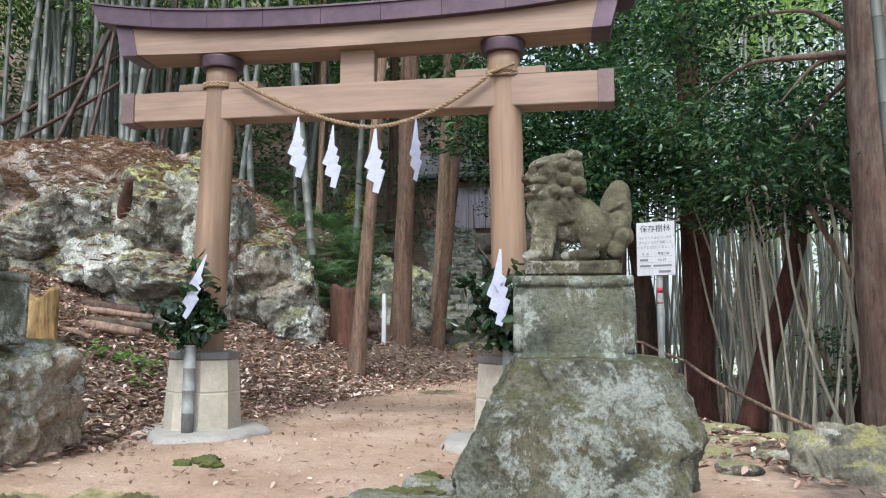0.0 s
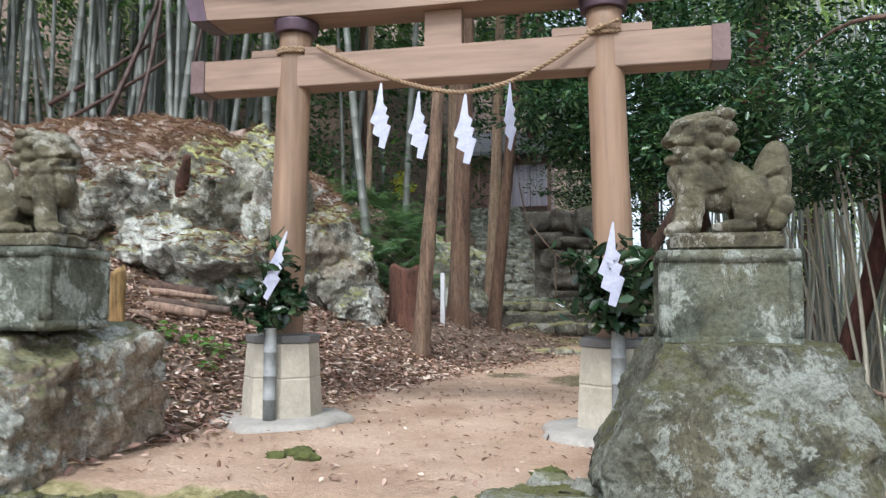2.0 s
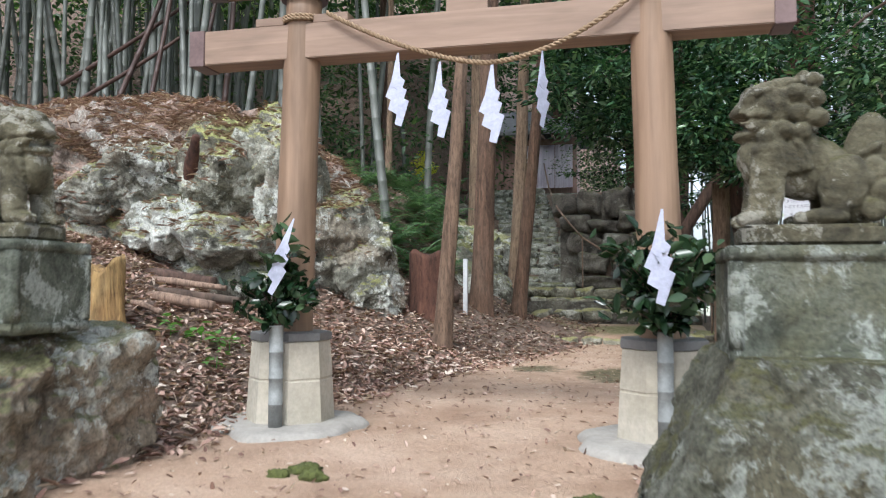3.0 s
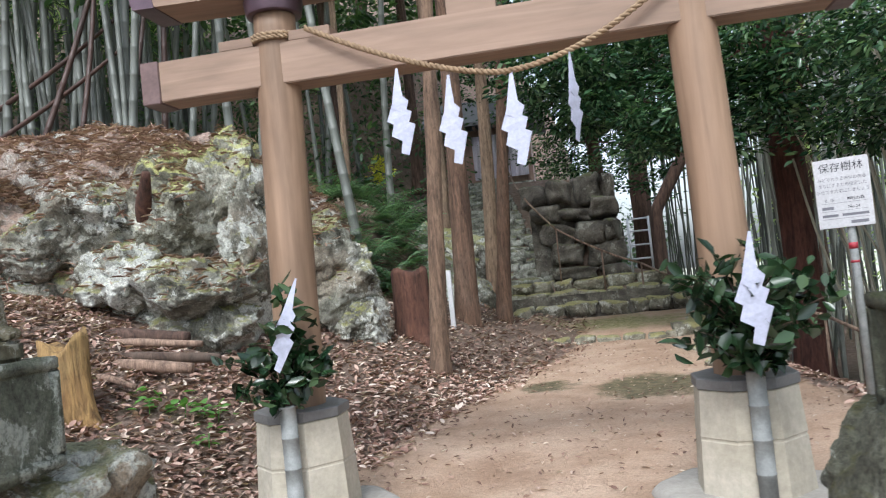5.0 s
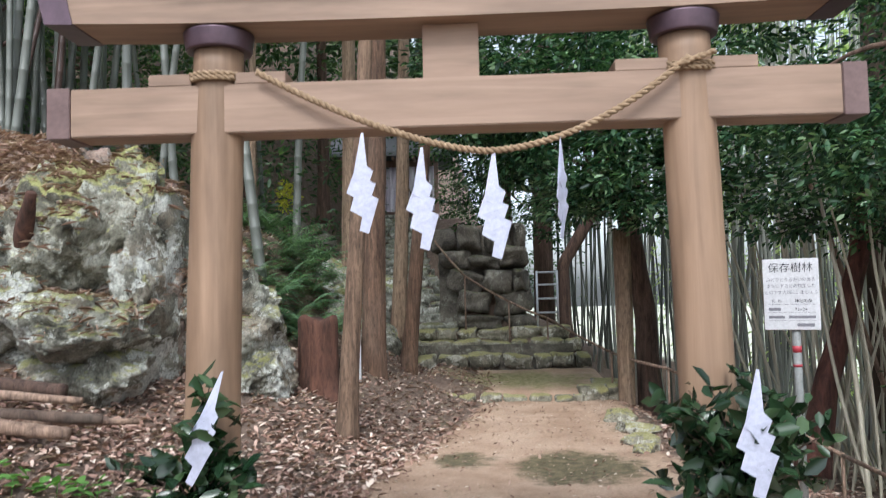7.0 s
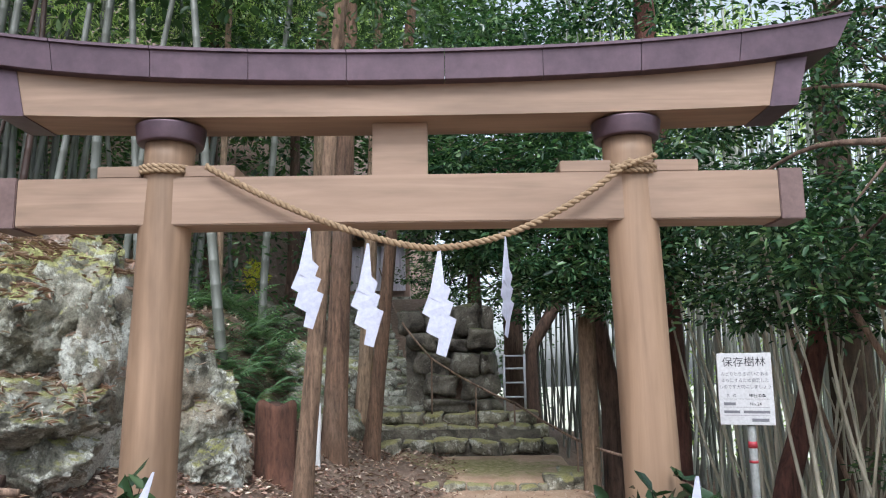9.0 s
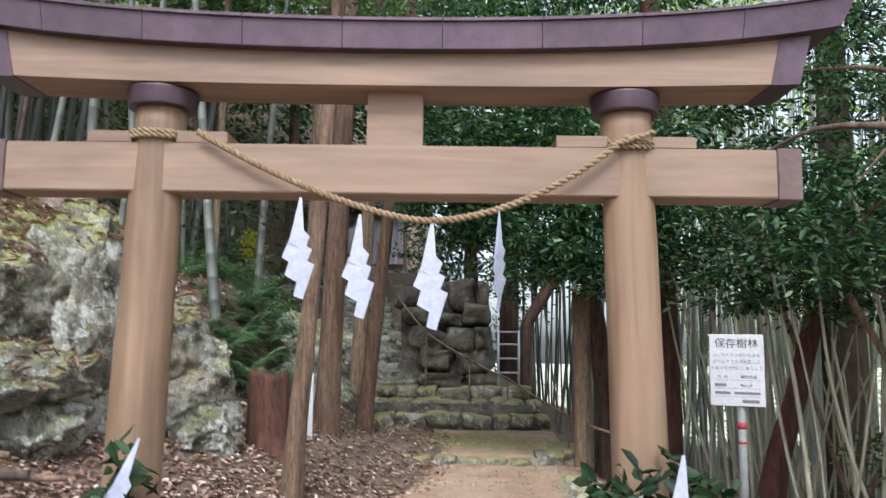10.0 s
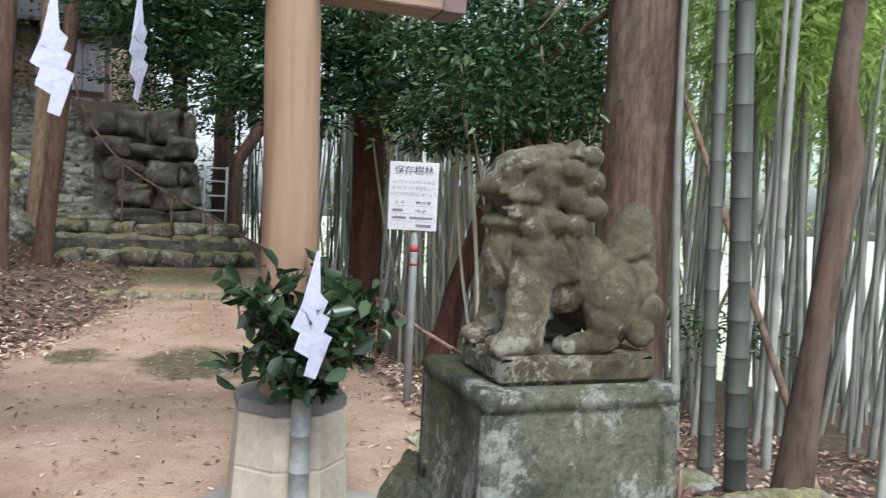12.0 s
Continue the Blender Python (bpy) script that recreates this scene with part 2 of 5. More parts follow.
M_base_brown = stone("brown_stained_rock", ((0.13, 0.10, 0.07), (0.38, 0.31, 0.225), (0.54, 0.48, 0.39)), (0.72, 0.74, 0.67), (0.22, 0.22, 0.09), 5.0, 0.45, 0.62, 0.85, (0.46, 0.33, 0.23))
M_outcrop = stone("outcrop_rock", ((0.04, 0.036, 0.024), (0.25, 0.245, 0.195), (0.47, 0.465, 0.40)), (0.70, 0.71, 0.65), (0.28, 0.275, 0.08), 4.5, 0.48, 0.66, 0.85, (0.31, 0.26, 0.195))
M_outcrop_moss = stone("moss_capped_rock", ((0.05, 0.045, 0.03), (0.26, 0.25, 0.19), (0.48, 0.46, 0.38)), (0.66, 0.67, 0.58), (0.46, 0.455, 0.16), 4.5, 0.86, 0.55, 0.8)
M_outcrop_brown = stone("needle_strewn_rock", ((0.10, 0.07, 0.055), (0.30, 0.235, 0.19), (0.46, 0.39, 0.33)), (0.64, 0.62, 0.56), (0.36, 0.24, 0.185), 5.0, 0.66, 0.5, 0.8)
M_wall_stone = stone("dark_stone", ((0.05, 0.043, 0.036), (0.155, 0.138, 0.112), (0.26, 0.235, 0.195)), (0.36, 0.35, 0.30), (0.10, 0.11, 0.04), 5.0, 0.25, 0.25)
M_step_stone = stone("mossy_step_stone", ((0.05, 0.045, 0.03), (0.26, 0.24, 0.18), (0.46, 0.43, 0.34)), (0.66, 0.64, 0.55), (0.41, 0.38, 0.15), 6.0, 0.5, 0.45)
M_stair = stone("stair_stone", ((0.09, 0.09, 0.072), (0.35, 0.35, 0.295), (0.55, 0.55, 0.48)), (0.66, 0.67, 0.61), (0.2, 0.2, 0.07), 8.0, 0.3, 0.35)
M_edge = stone("mossy_edging", ((0.09, 0.08, 0.045), (0.22, 0.205, 0.13), (0.38, 0.36, 0.27)), (0.48, 0.47, 0.38), (0.16, 0.165, 0.035), 9.0, 0.62, 0.4)
M_cedar = bark("cedar_bark", (0.05, 0.028, 0.019), (0.19, 0.112, 0.072), 13, 1.0, (0.155, 0.104, 0.075))
M_cedar_pale = bark("pale_cedar_bark", (0.11, 0.073, 0.046), (0.29, 0.20, 0.135), 16, 0.8, (0.25, 0.185, 0.13))
M_cedar_tan = bark("tan_cedar_bark", (0.07, 0.042, 0.028), (0.225, 0.145, 0.095), 14, 0.9, (0.19, 0.13, 0.09))
M_redbark = bark("red_brown_bark", (0.035, 0.013, 0.010), (0.13, 0.052, 0.038), 10, 1.0)
M_darkbark = bark("dark_bark", (0.032, 0.020, 0.015), (0.125, 0.074, 0.054), 13, 1.0, (0.10, 0.065, 0.05))
M_smoothbark = bark("lichen_bark", (0.04, 0.026, 0.019), (0.125, 0.082, 0.06), 7, 0.6, (0.105, 0.085, 0.068))
M_mottledbark = bark("mottled_bark", (0.05, 0.03, 0.022), (0.18, 0.115, 0.085), 9, 0.9, (0.24, 0.19, 0.15))
M_deadwood = bark("dead_wood", (0.09, 0.055, 0.04), (0.34, 0.23, 0.165), 16, 0.7, (0.30, 0.21, 0.16))
M_stumpwood = bark("orange_stump_wood", (0.085, 0.042, 0.018), (0.42, 0.26, 0.10), 12, 1.0, (0.44, 0.31, 0.14))
M_darkstump = bark("rotten_stump", (0.035, 0.016, 0.010), (0.125, 0.056, 0.037), 12, 0.9)


def culm_mat(name, low, high):
    m, nt, b = start(name, 0.45)
    pick = nt.nodes.new("ShaderNodeNewGeometry").outputs["Random Per Island"]
    col = ramp(nt, pick, [(0.0, low), (1.0, high)])
    n1 = noise_out(nt, coords(nt, (6, 6, 0.9)), 1.0, 5)
    col = mixed(nt, 0.6, col, ramp(nt, n1, [(0.35, (0.55,) * 3), (0.65, (1.15,) * 3)]), "MULTIPLY")
    nt.links.new(col, b.inputs["Base Color"])
    return m


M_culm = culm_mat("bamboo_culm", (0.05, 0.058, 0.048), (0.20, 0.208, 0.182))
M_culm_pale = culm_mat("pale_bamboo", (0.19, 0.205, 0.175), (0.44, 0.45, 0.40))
M_culm_green = culm_mat("grey_green_bamboo", (0.085, 0.094, 0.085), (0.105, 0.115, 0.10))
M_culm_dead = culm_mat("dry_bamboo", (0.30, 0.27, 0.20), (0.50, 0.46, 0.36))
M_culm_brown = culm_mat("dead_brown_bamboo", (0.035, 0.022, 0.018), (0.10, 0.055, 0.042))
M_node = plain("bamboo_node", (0.055, 0.06, 0.045), 0.7)
# The two palest stops paint gloss highlights onto some of the leaves.
M_leaf = leaf_mat("evergreen_leaf", [(0.0, (0.010, 0.030, 0.016)), (0.5, (0.034, 0.082, 0.040)), (0.82, (0.085, 0.165, 0.078)), (1.0, (0.20, 0.30, 0.15))], 0.22, 0.28)
# Backlight is put into these pale tones, brighter than the leaf itself.
M_leaf_backlit = leaf_mat("backlit_leaf", [(0.0, (0.26, 0.35, 0.15)), (0.5, (0.45, 0.54, 0.28)), (1.0, (0.66, 0.71, 0.45))], 0.5, 0.6)
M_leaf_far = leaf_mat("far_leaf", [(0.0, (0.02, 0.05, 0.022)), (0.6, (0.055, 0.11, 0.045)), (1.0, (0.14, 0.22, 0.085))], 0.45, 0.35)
M_sakaki = leaf_mat("sakaki_leaf", [(0.0, (0.008, 0.022, 0.010)), (0.7, (0.025, 0.055, 0.022)), (1.0, (0.07, 0.11, 0.05))], 0.25, 0.12)
M_fern = leaf_mat("fern_leaf", [(0.0, (0.05, 0.10, 0.06)), (1.0, (0.19, 0.29, 0.17))], 0.6, 0.4)
M_weed = leaf_mat("weed_leaf", [(0.0, (0.07, 0.17, 0.035)), (1.0, (0.16, 0.32, 0.08))], 0.5, 0.35)
M_litter = leaf_mat("fallen_leaf", [(0.0, (0.12, 0.062, 0.047)), (0.4, (0.30, 0.178, 0.137)), (0.75, (0.50, 0.345, 0.28)), (1.0, (0.74, 0.63, 0.54))], 0.85, 0.1)
M_needles = leaf_mat("rusty_needles", [(0.0, (0.20, 0.115, 0.085)), (0.6, (0.42, 0.27, 0.21)), (1.0, (0.62, 0.48, 0.39))], 0.85, 0.1)
M_white = plain("white_paint", (0.63, 0.63, 0.65), 0.5, vary=0.08)
M_ink = plain("black_ink", (0.02, 0.02, 0.03), 0.6)
M_ink2 = plain("faded_ink", (0.22, 0.22, 0.25), 0.6)
M_red = plain("red_tape", (0.45, 0.04, 0.06), 0.5)
M_steel = plain("weathered_grey_pipe", (0.30, 0.31, 0.30), 0.6, 0.0, 0.45, 12.0)
M_rail = plain("white_rail", (0.62, 0.64, 0.70), 0.45, 0.2)

# ---------------------------------------------------------------- ground
def smooth01(v, lo, hi):
    t = np.clip((np.asarray(v, float) - lo) / (hi - lo), 0, 1)
    return t * t * (3 - 2 * t)


def litter_line(y):
    return np.interp(y, [2, 4.5, 5.8, 8, 10, 12, 14, 18], [-1.75, -1.6, -1.45, -1.0, -0.5, 0.0, 0.3, -0.2])


def waves(x, y, s, k):
    return np.sin(x * s + k) * np.cos(y * s * 0.83 + k * 1.7) + 0.5 * np.sin(x * s * 2.3 - y * s * 1.9 + k * 2.1)


def height(x, y):
    x, y = np.asarray(x, float), np.asarray(y, float)
    d = np.maximum(0, litter_line(y) - x)
    d = np.sqrt(d * d + 0.04) - 0.2
    hill = 0.34 * d + 0.06 * d * d
    hill = 1.5 - np.log1p(np.exp(np.clip((1.5 - hill) * 3.0, -30, 30))) / 3.0
    hill = hill - (1.5 - np.log1p(np.exp(1.5 * 3.0)) / 3.0)
    back = smooth01(y, 11, 30) * 10.0 * smooth01(-x, 1.6, 6.0) + smooth01(y, 24, 60) * 14.0 * smooth01(-x, -3.0, 2.0)
    side = smooth01(-x, 7, 30) * 9.0
    right = -0.085 * np.maximum(0, y - 6) * smooth01(x, 2.0, 3.2) * smooth01(-y, -26, -14) - 0.09 * np.maximum(0, x - 3.4) * smooth01(-x, -30, -12)
    right = right - 0.24 * smooth01(x, 2.9, 4.0)
    right = right - 9.0 * smooth01(x + 0.5 * np.maximum(0, y - 14), 9.5, 40) * smooth01(x, 2.5, 5.0)
    low = -0.03 - 0.2 * smooth01(-y, -2.02, -1.98) - 0.2 * smooth01(-y, -1.62, -1.58) - 0.22 * smooth01(-y, -1.17, -1.13)
    near = smooth01(-y, -4.0, -3.8)
    rough = 0.012 * waves(x, y, 2.1, 0.3) + 0.006 * waves(x, y, 5.7, 1.1)
    bank = 1.0 * np.exp(-((x + 3.1) / 1.25) ** 2 - ((y - 14.0) / 1.7) ** 2)
    hill = hill + bank - 0.30 * np.exp(-((x + 3.5) / 1.1) ** 2 - ((y - 8.7) / 0.7) ** 2)
    rim = smooth01(-y, -4.1, -3.9) * smooth01(y, 3.1, 3.4) * smooth01(np.abs(x - 0.1), 0.15, 0.4)
    rough = rough + rim * (0.022 * waves(x, y, 9.1, 0.7) + 0.016 * waves(x + 0.3 * y, y, 19.3, 2.2))
    far = smooth01(np.hypot(x, y), 20, 60)
    hill = hill * (1 - smooth01(y, 15.3, 16.2) * smooth01(-x, -0.4, 0.2))
    ramp_z = np.clip(0.80 + 0.415 * (y - 17.1), 0.80, 3.62) * smooth01(y, 16.1, 16.9) * smooth01(-x, -1.95, -1.6)
    flank = np.where(x > -0.1, np.where(y > 17.2, smooth01(y, 17.2, 17.6) * 2.0 * smooth01(-x, -1.05, -0.9), 0), 0)
    ramp_z = np.where(x > 0.0, np.minimum(ramp_z, 0.86) + flank, ramp_z)
    ramp_z = np.where(y > 15.6, ramp_z - 30 * (1 - smooth01(-x, -2.0, -1.7)), -50)
    pad = (smooth01(y, 13.4, 13.6) * 0.11 + 0.05 * np.clip(y - 13.5, 0, 2)) * smooth01(x, -0.7, -0.4) * smooth01(-x, -2.3, -2.1) * (1 - smooth01(y, 15.6, 16.1))
    h = hill + back + side + right + rough * (1 + 4 * far) + near * np.where(np.abs(x) < 2.6, low, low * 0.6)
    return np.maximum(h, ramp_z) + pad


def ground_at(x, y):
    return float(height(x, y))


def axis(fine0, fine1, step, far):
    near = np.arange(fine0, fine1 + 1e-6, step)
    out = [fine1]
    s = step
    while out[-1] < far:
        s *= 1.22
        out.append(out[-1] + s)
    back = [fine0]
    s = step
    while back[-1] > -far:
        s *= 1.22
        back.append(back[-1] - s)
    return np.concatenate([back[:0:-1], near, out[1:]])


gx, gy = axis(-6.5, 7.0, 0.07, 400), axis(1.0, 17.0, 0.07, 400)
GX, GY = np.meshgrid(gx, gy)
gv = np.stack([GX, GY, height(GX, GY)], -1).reshape(-1, 3)
ii = (np.arange(len(gy) - 1)[:, None] * len(gx) + np.arange(len(gx) - 1)).ravel()
gq = np.stack([ii, ii + 1, ii + 1 + len(gx), ii + len(gx)], 1)


def ground_material():
    m, nt, b = start("sand_and_litter", 0.95)
    v = coords(nt)
    sand = ramp(nt, noise_out(nt, v, 1.3, 10, 0.62), [(0.3, (0.37, 0.235, 0.155)), (0.5, (0.51, 0.355, 0.25)), (0.72, (0.64, 0.475, 0.36))])
    grit = noise_out(nt, v, 55, 5, 0.75)
    sand = mixed(nt, 0.6, sand, ramp(nt, grit, [(0.3, (0.5,) * 3), (0.65, (1.15,) * 3)]), "MULTIPLY")
    clods = step_out(nt, noise_out(nt, v, 13, 9, 0.75), 0.57, 0.66)
    sand = mixed(nt, mathed(nt, "MULTIPLY", clods, 0.5), sand, (0.24, 0.155, 0.10))
    dead = ramp(nt, noise_out(nt, v, 9, 9, 0.75, 0, 1.2), [(0.3, (0.07, 0.048, 0.037)), (0.5, (0.17, 0.118, 0.09)), (0.7, (0.33, 0.25, 0.195))])
    moss = ramp(nt, noise_out(nt, v, 14, 8, 0.7), [(0.32, (0.14, 0.125, 0.045)), (0.5, (0.31, 0.27, 0.125)), (0.68, (0.49, 0.41, 0.26))])
    wobble = mathed(nt, "MULTIPLY", mathed(nt, "SUBTRACT", noise_out(nt, v, 3.0, 9, 0.75), 0.5), 1.7)
    names = {}
    for key in ("litter", "moss", "sunlit_field", "damp"):
        a = nt.nodes.new("ShaderNodeAttribute")
        a.attribute_name = key
        names[key] = step_out(nt, mathed(nt, "ADD", a.outputs["Fac"], wobble), 0.35, 0.65)
    col = mixed(nt, names["litter"], sand, dead)
    col = mixed(nt, names["moss"], col, moss)
    wet = ramp(nt, noise_out(nt, v, 11, 8, 0.75), [(0.32, (0.05, 0.042, 0.02)), (0.52, (0.13, 0.11, 0.055)), (0.7, (0.28, 0.22, 0.13))])
    col = mixed(nt, mathed(nt, "MULTIPLY", names["damp"], 0.95), col, wet)
    # Open ground past the grove: its sunlight is painted in as a pale colour.
    sunlit_tone = ramp(nt, noise_out(nt, v, 2.5, 8, 0.7), [(0.3, (0.34, 0.36, 0.26)), (0.5, (0.52, 0.53, 0.42)), (0.7, (0.68, 0.67, 0.58))])
    col = mixed(nt, names["sunlit_field"], col, sunlit_tone)
    nt.links.new(col, b.inputs["Base Color"])
    bumped(nt, mathed(nt, "ADD", grit, mathed(nt, "MULTIPLY", noise_out(nt, v, 7, 8, 0.7), 1.6)), 0.7, 0.035)
    return m


ground = fast_mesh("ground", gv, gq, ground_material(), smooth=True)
tagged(ground, "sandy shrine yard with a leaf-covered slope", "ground", kind="structure")


def spot(x, y, cx, cy, rx, ry):
    return np.clip(0.7 * (1.55 - np.hypot((x - cx) / rx, (y - cy) / ry)), 0, 1)


X, Y = gv[:, 0], gv[:, 1]
right_edge = np.interp(Y, [2, 5, 8, 10, 12.6, 14, 17], [2.5, 2.5, 2.3, 1.65, 1.85, 2.4, 2.4])
litter = smooth01(litter_line(Y) - X, -0.15, 0.15) + smooth01(X - right_edge, -0.2, 0.5) * 0.8 + smooth01(Y, 16, 17)
# Mask of the far ground that is coloured pale as if sunlit.
sunlit_field = smooth01(X + 0.5 * np.maximum(0, Y - 14), 9.5, 13) * smooth01(X, 2.5, 4.5)
litter = litter * (1 - sunlit_field)
damp = 1.3 * spot(X, Y, 0.98, 9.35, 0.52, 0.6) + 0.9 * spot(X, Y, -0.05, 9.7, 0.3, 0.45) + 0.5 * spot(X, Y, -0.35, 11.6, 0.3, 0.8) + 0.5 * spot(X, Y, 1.75, 11.2, 0.3, 0.9)
moss = 0 + 0.9 * spot(X, Y, 0.8, 14.6, 1.5, 0.9) + smooth01(-Y, -4.05, -3.85) * smooth01(Y, 3.0, 3.3) * 0.9 * smooth01(np.abs(X - 0.1), 0.15, 0.5) * smooth01(-np.abs(X), -2.6, -2.0) + 0.35 * spot(X, Y, 2.9, 7.0, 0.7, 0.6)
for key, values in (("litter", litter), ("moss", moss), ("sunlit_field", sunlit_field), ("damp", damp)):
    ground.data.attributes.new(key, "FLOAT", "POINT").data.foreach_set("value", np.clip(values, 0, 1).astype(np.float32))

# ---------------------------------------------------------------- torii gate
TY = 5.9
torii = thing("torii_gate", (0, TY, 0), "plain cedar torii gate with copper-clad top beam on concrete bases", "torii")


def rel(bm_or_ob):
    """Sets a part that was built in world places under the gate."""
    bm_or_ob.matrix_parent_inverse = torii.matrix_world.inverted()
    return bm_or_ob


for s, lean in ((-1, -1.0), (1, 1.0)):
    pts, rad = [], []
    for i in range(25):
        k = i / 24
        z = 0.53 + (2.75 - 0.53) * k
        pts.append((s * (1.145 - 0.058 * k), TY, z))
        rad.append(0.129 - 0.013 * k + 0.001 * math.sin(k * 19 + s))
    rel(tube("pillar", pts, rad, M_post, torii, "round planed cedar pillar", 40))
    rel(part("pillar_cap", lathe_bm([(0.116, 0.0), (0.146, 0.0), (0.150, 0.002), (0.152, 0.006), (0.153, 0.010), (0.163, 0.077), (0.1635, 0.082), (0.161, 0.086), (0.157, 0.088), (0.1, 0.089)], 40, (s * 1.086, TY, 2.738)), M_copper, torii, "dark copper ring cap", True))
    rel(part("base", lathe_bm([(0.282, 0.0), (0.278, 0.02), (0.264, 0.262), (0.260, 0.268), (0.260, 0.276), (0.264, 0.282), (0.247, 0.50), (0.240, 0.506)], 8, (s * 1.15, TY, 0.035), math.pi / 8), M_concrete, torii, "tapered eight-sided concrete base"))
    rel(part("base_rim", lathe_bm([(0.248, 0), (0.257, 0.006), (0.257, 0.05), (0.248, 0.056), (0.13, 0.06)], 8, (s * 1.15, TY, 0.542), math.pi / 8), M_rim, torii, "dark metal rim"))
    bm = lathe_bm([(0.50, -0.04), (0.49, 0.01), (0.46, 0.036), (0.42, 0.044), (0.2, 0.046)], 40, (s * 1.13, TY - 0.06, 0.0))
    for v in bm.verts:
        a = math.atan2(v.co.y - TY, v.co.x - s * 1.13)
        k = 1 + 0.08 * math.sin(3 * a + s) + 0.05 * math.sin(7 * a)
        v.co.x, v.co.y = s * 1.13 + (v.co.x - s * 1.13) * k, TY + (v.co.y - TY) * k
    rel(part("footing", bm, M_pad, torii, "round grey concrete footing", True))
    for x0, x1 in ((0.752, 0.99), (1.19, 1.392)):
        a, b = sorted((s * x0, s * x1))
        rel(part("wedge", box_bm(a, b, TY - 0.088, TY + 0.088, 2.566, 2.622, bevel=0.004), M_beam, torii))
rel(part("tie_beam", box_bm(-1.755, 1.755, TY - 0.1, TY + 0.1, 2.338, 2.564, bevel=0.006), M_beam, torii, "square cedar tie beam"))
for s in (-1, 1):
    a, b = sorted((s * 1.752, s * 1.862))
    rel(part("beam_end", box_bm(a, b, TY - 0.106, TY + 0.106, 2.332, 2.570, bevel=0.004), M_sleeve, torii, "copper sheet sleeve"))
rel(part("centre_strut", box_bm(-0.121, 0.139, TY - 0.05, TY + 0.05, 2.566, 2.83, bevel=0.004), M_beam, torii, "upright cedar strut"))


def lift(x):
    return 0.020 * (x / 1.9) ** 2 + 0.015 * (abs(x) / 1.9) ** 4


def lift_top(x):
    return 0.085 * (x / 2.0) ** 2 + 0.045 * (abs(x) / 2.0) ** 5


def curved_beam(xs, y0, y1, low, high, ends=None):
    bm = bmesh.new()
    rings = []
    for x in xs:
        z0, z1 = low(x), high(x)
        shift = ends(x) if ends else 0.0
        rings.append([bm.verts.new(p) for p in ((x, y0, z0), (x + shift, y0, z1), (x + shift, y1, z1), (x, y1, z0))])
    for a, b in zip(rings, rings[1:]):
        for k in range(4):
            bm.faces.new((a[k], a[(k + 1) % 4], b[(k + 1) % 4], b[k]))
    bm.faces.new(rings[0])
    bm.faces.new(list(reversed(rings[-1])))
    return bm


sl = lambda x: math.copysign(0.06, x) * (abs(x) / 1.84) ** 3
rel(part("lintel", curved_beam(np.linspace(-1.72, 1.72, 29), TY - 0.15, TY + 0.15, lambda x: 2.828 + lift(x), lambda x: 2.985 + lift_top(x), sl), M_beam, torii, "cedar lintel below the copper cap"))
for s in (-1, 1):
    xs = sorted((s * 1.715, s * 1.845))
    rel(part("lintel_end", curved_beam(np.linspace(*xs, 5), TY - 0.156, TY + 0.156, lambda x: 2.822 + lift(x), lambda x: 2.985 + lift_top(x), sl), M_copper, torii, "copper sheet sleeve"))
seams = np.linspace(-2.02, 2.02, 10)
for a, b in zip(seams, seams[1:]):
    bm = bmesh.new()
    rings = []
    for x in np.linspace(a + 0.0015, b - 0.0015, 4):
        e = math.copysign(0.07, x) * (abs(x) / 2.02) ** 6
        z0, z1 = 2.977 + lift_top(x), 3.112 + lift_top(x) * 1.15
        prof = ((-0.20, z0), (-0.206, z0 + 0.004), (-0.216, z1 - 0.012), (-0.232, z1 - 0.010), (-0.232, z1 + 0.004), (0.0, z1 + 0.075), (0.232, z1 + 0.004), (0.232, z1 - 0.010), (0.206, z0))
        rings.append([bm.verts.new((x + e * (z - z0) / 0.14, TY + y, z)) for y, z in prof])
    for r0, r1 in zip(rings, rings[1:]):
        for k in range(9):
            bm.faces.new((r0[k], r0[(k + 1) % 9], r1[(k + 1) % 9], r1[k]))
    bm.faces.new(rings[0])
    bm.faces.new(list(reversed(rings[-1])))
    rel(part("roof_panel", bm, M_copper, torii, "dark weathered copper panel"))

# straw rope
rope = thing("straw_rope", (0, TY - 0.15, 2.6), "twisted straw rope tied round both gate pillars", "rope")


def strand_pair(line, r, name, turns):
    for ph in (0, math.pi):
        pts = []
        for i, p in enumerate(line):
            d = Vector(line[min(i + 1, len(line) - 1)]) - Vector(line[max(i - 1, 0)])
            d.normalize()
            u = d.cross(Vector((0, 1, 0.01))).normalized()
            w = d.cross(u)
            a = ph + turns * 2 * math.pi * i / (len(line) - 1)
            pts.append(Vector(p) + r * (u * math.cos(a) + w * math.sin(a)))
        ob = tube(name, pts, r * 1.12, M_rope, rope, "", 6)
        ob.matrix_parent_inverse = rope.matrix_world.inverted()


sag = []
for i in range(161):
    k = i / 160
    x = -0.87 + 1.94 * k
    z = 2.208 + (0.395 * ((0.16 - x) / 1.03) ** 1.5 if x < 0.16 else 0.40 * ((x - 0.16) / 0.91) ** 1.9)
    sag.append((x, TY - 0.145 - 0.02 * math.sin(math.pi * k), z))
strand_pair(sag, 0.0085, "strand", 34)
for s, lv in ((-1, (2.598, 2.617)), (1, (2.585, 2.606))):
    for z in lv:
        ring = [(s * 1.09 + 0.131 * math.cos(a), TY + 0.131 * math.sin(a), z + (0.022 * math.sin(a * 1.0) if s > 0 else 0.006 * math.sin(a))) for a in np.linspace(0, 2 * math.pi, 61)]
        strand_pair(ring, 0.0075, "wrap", 14)
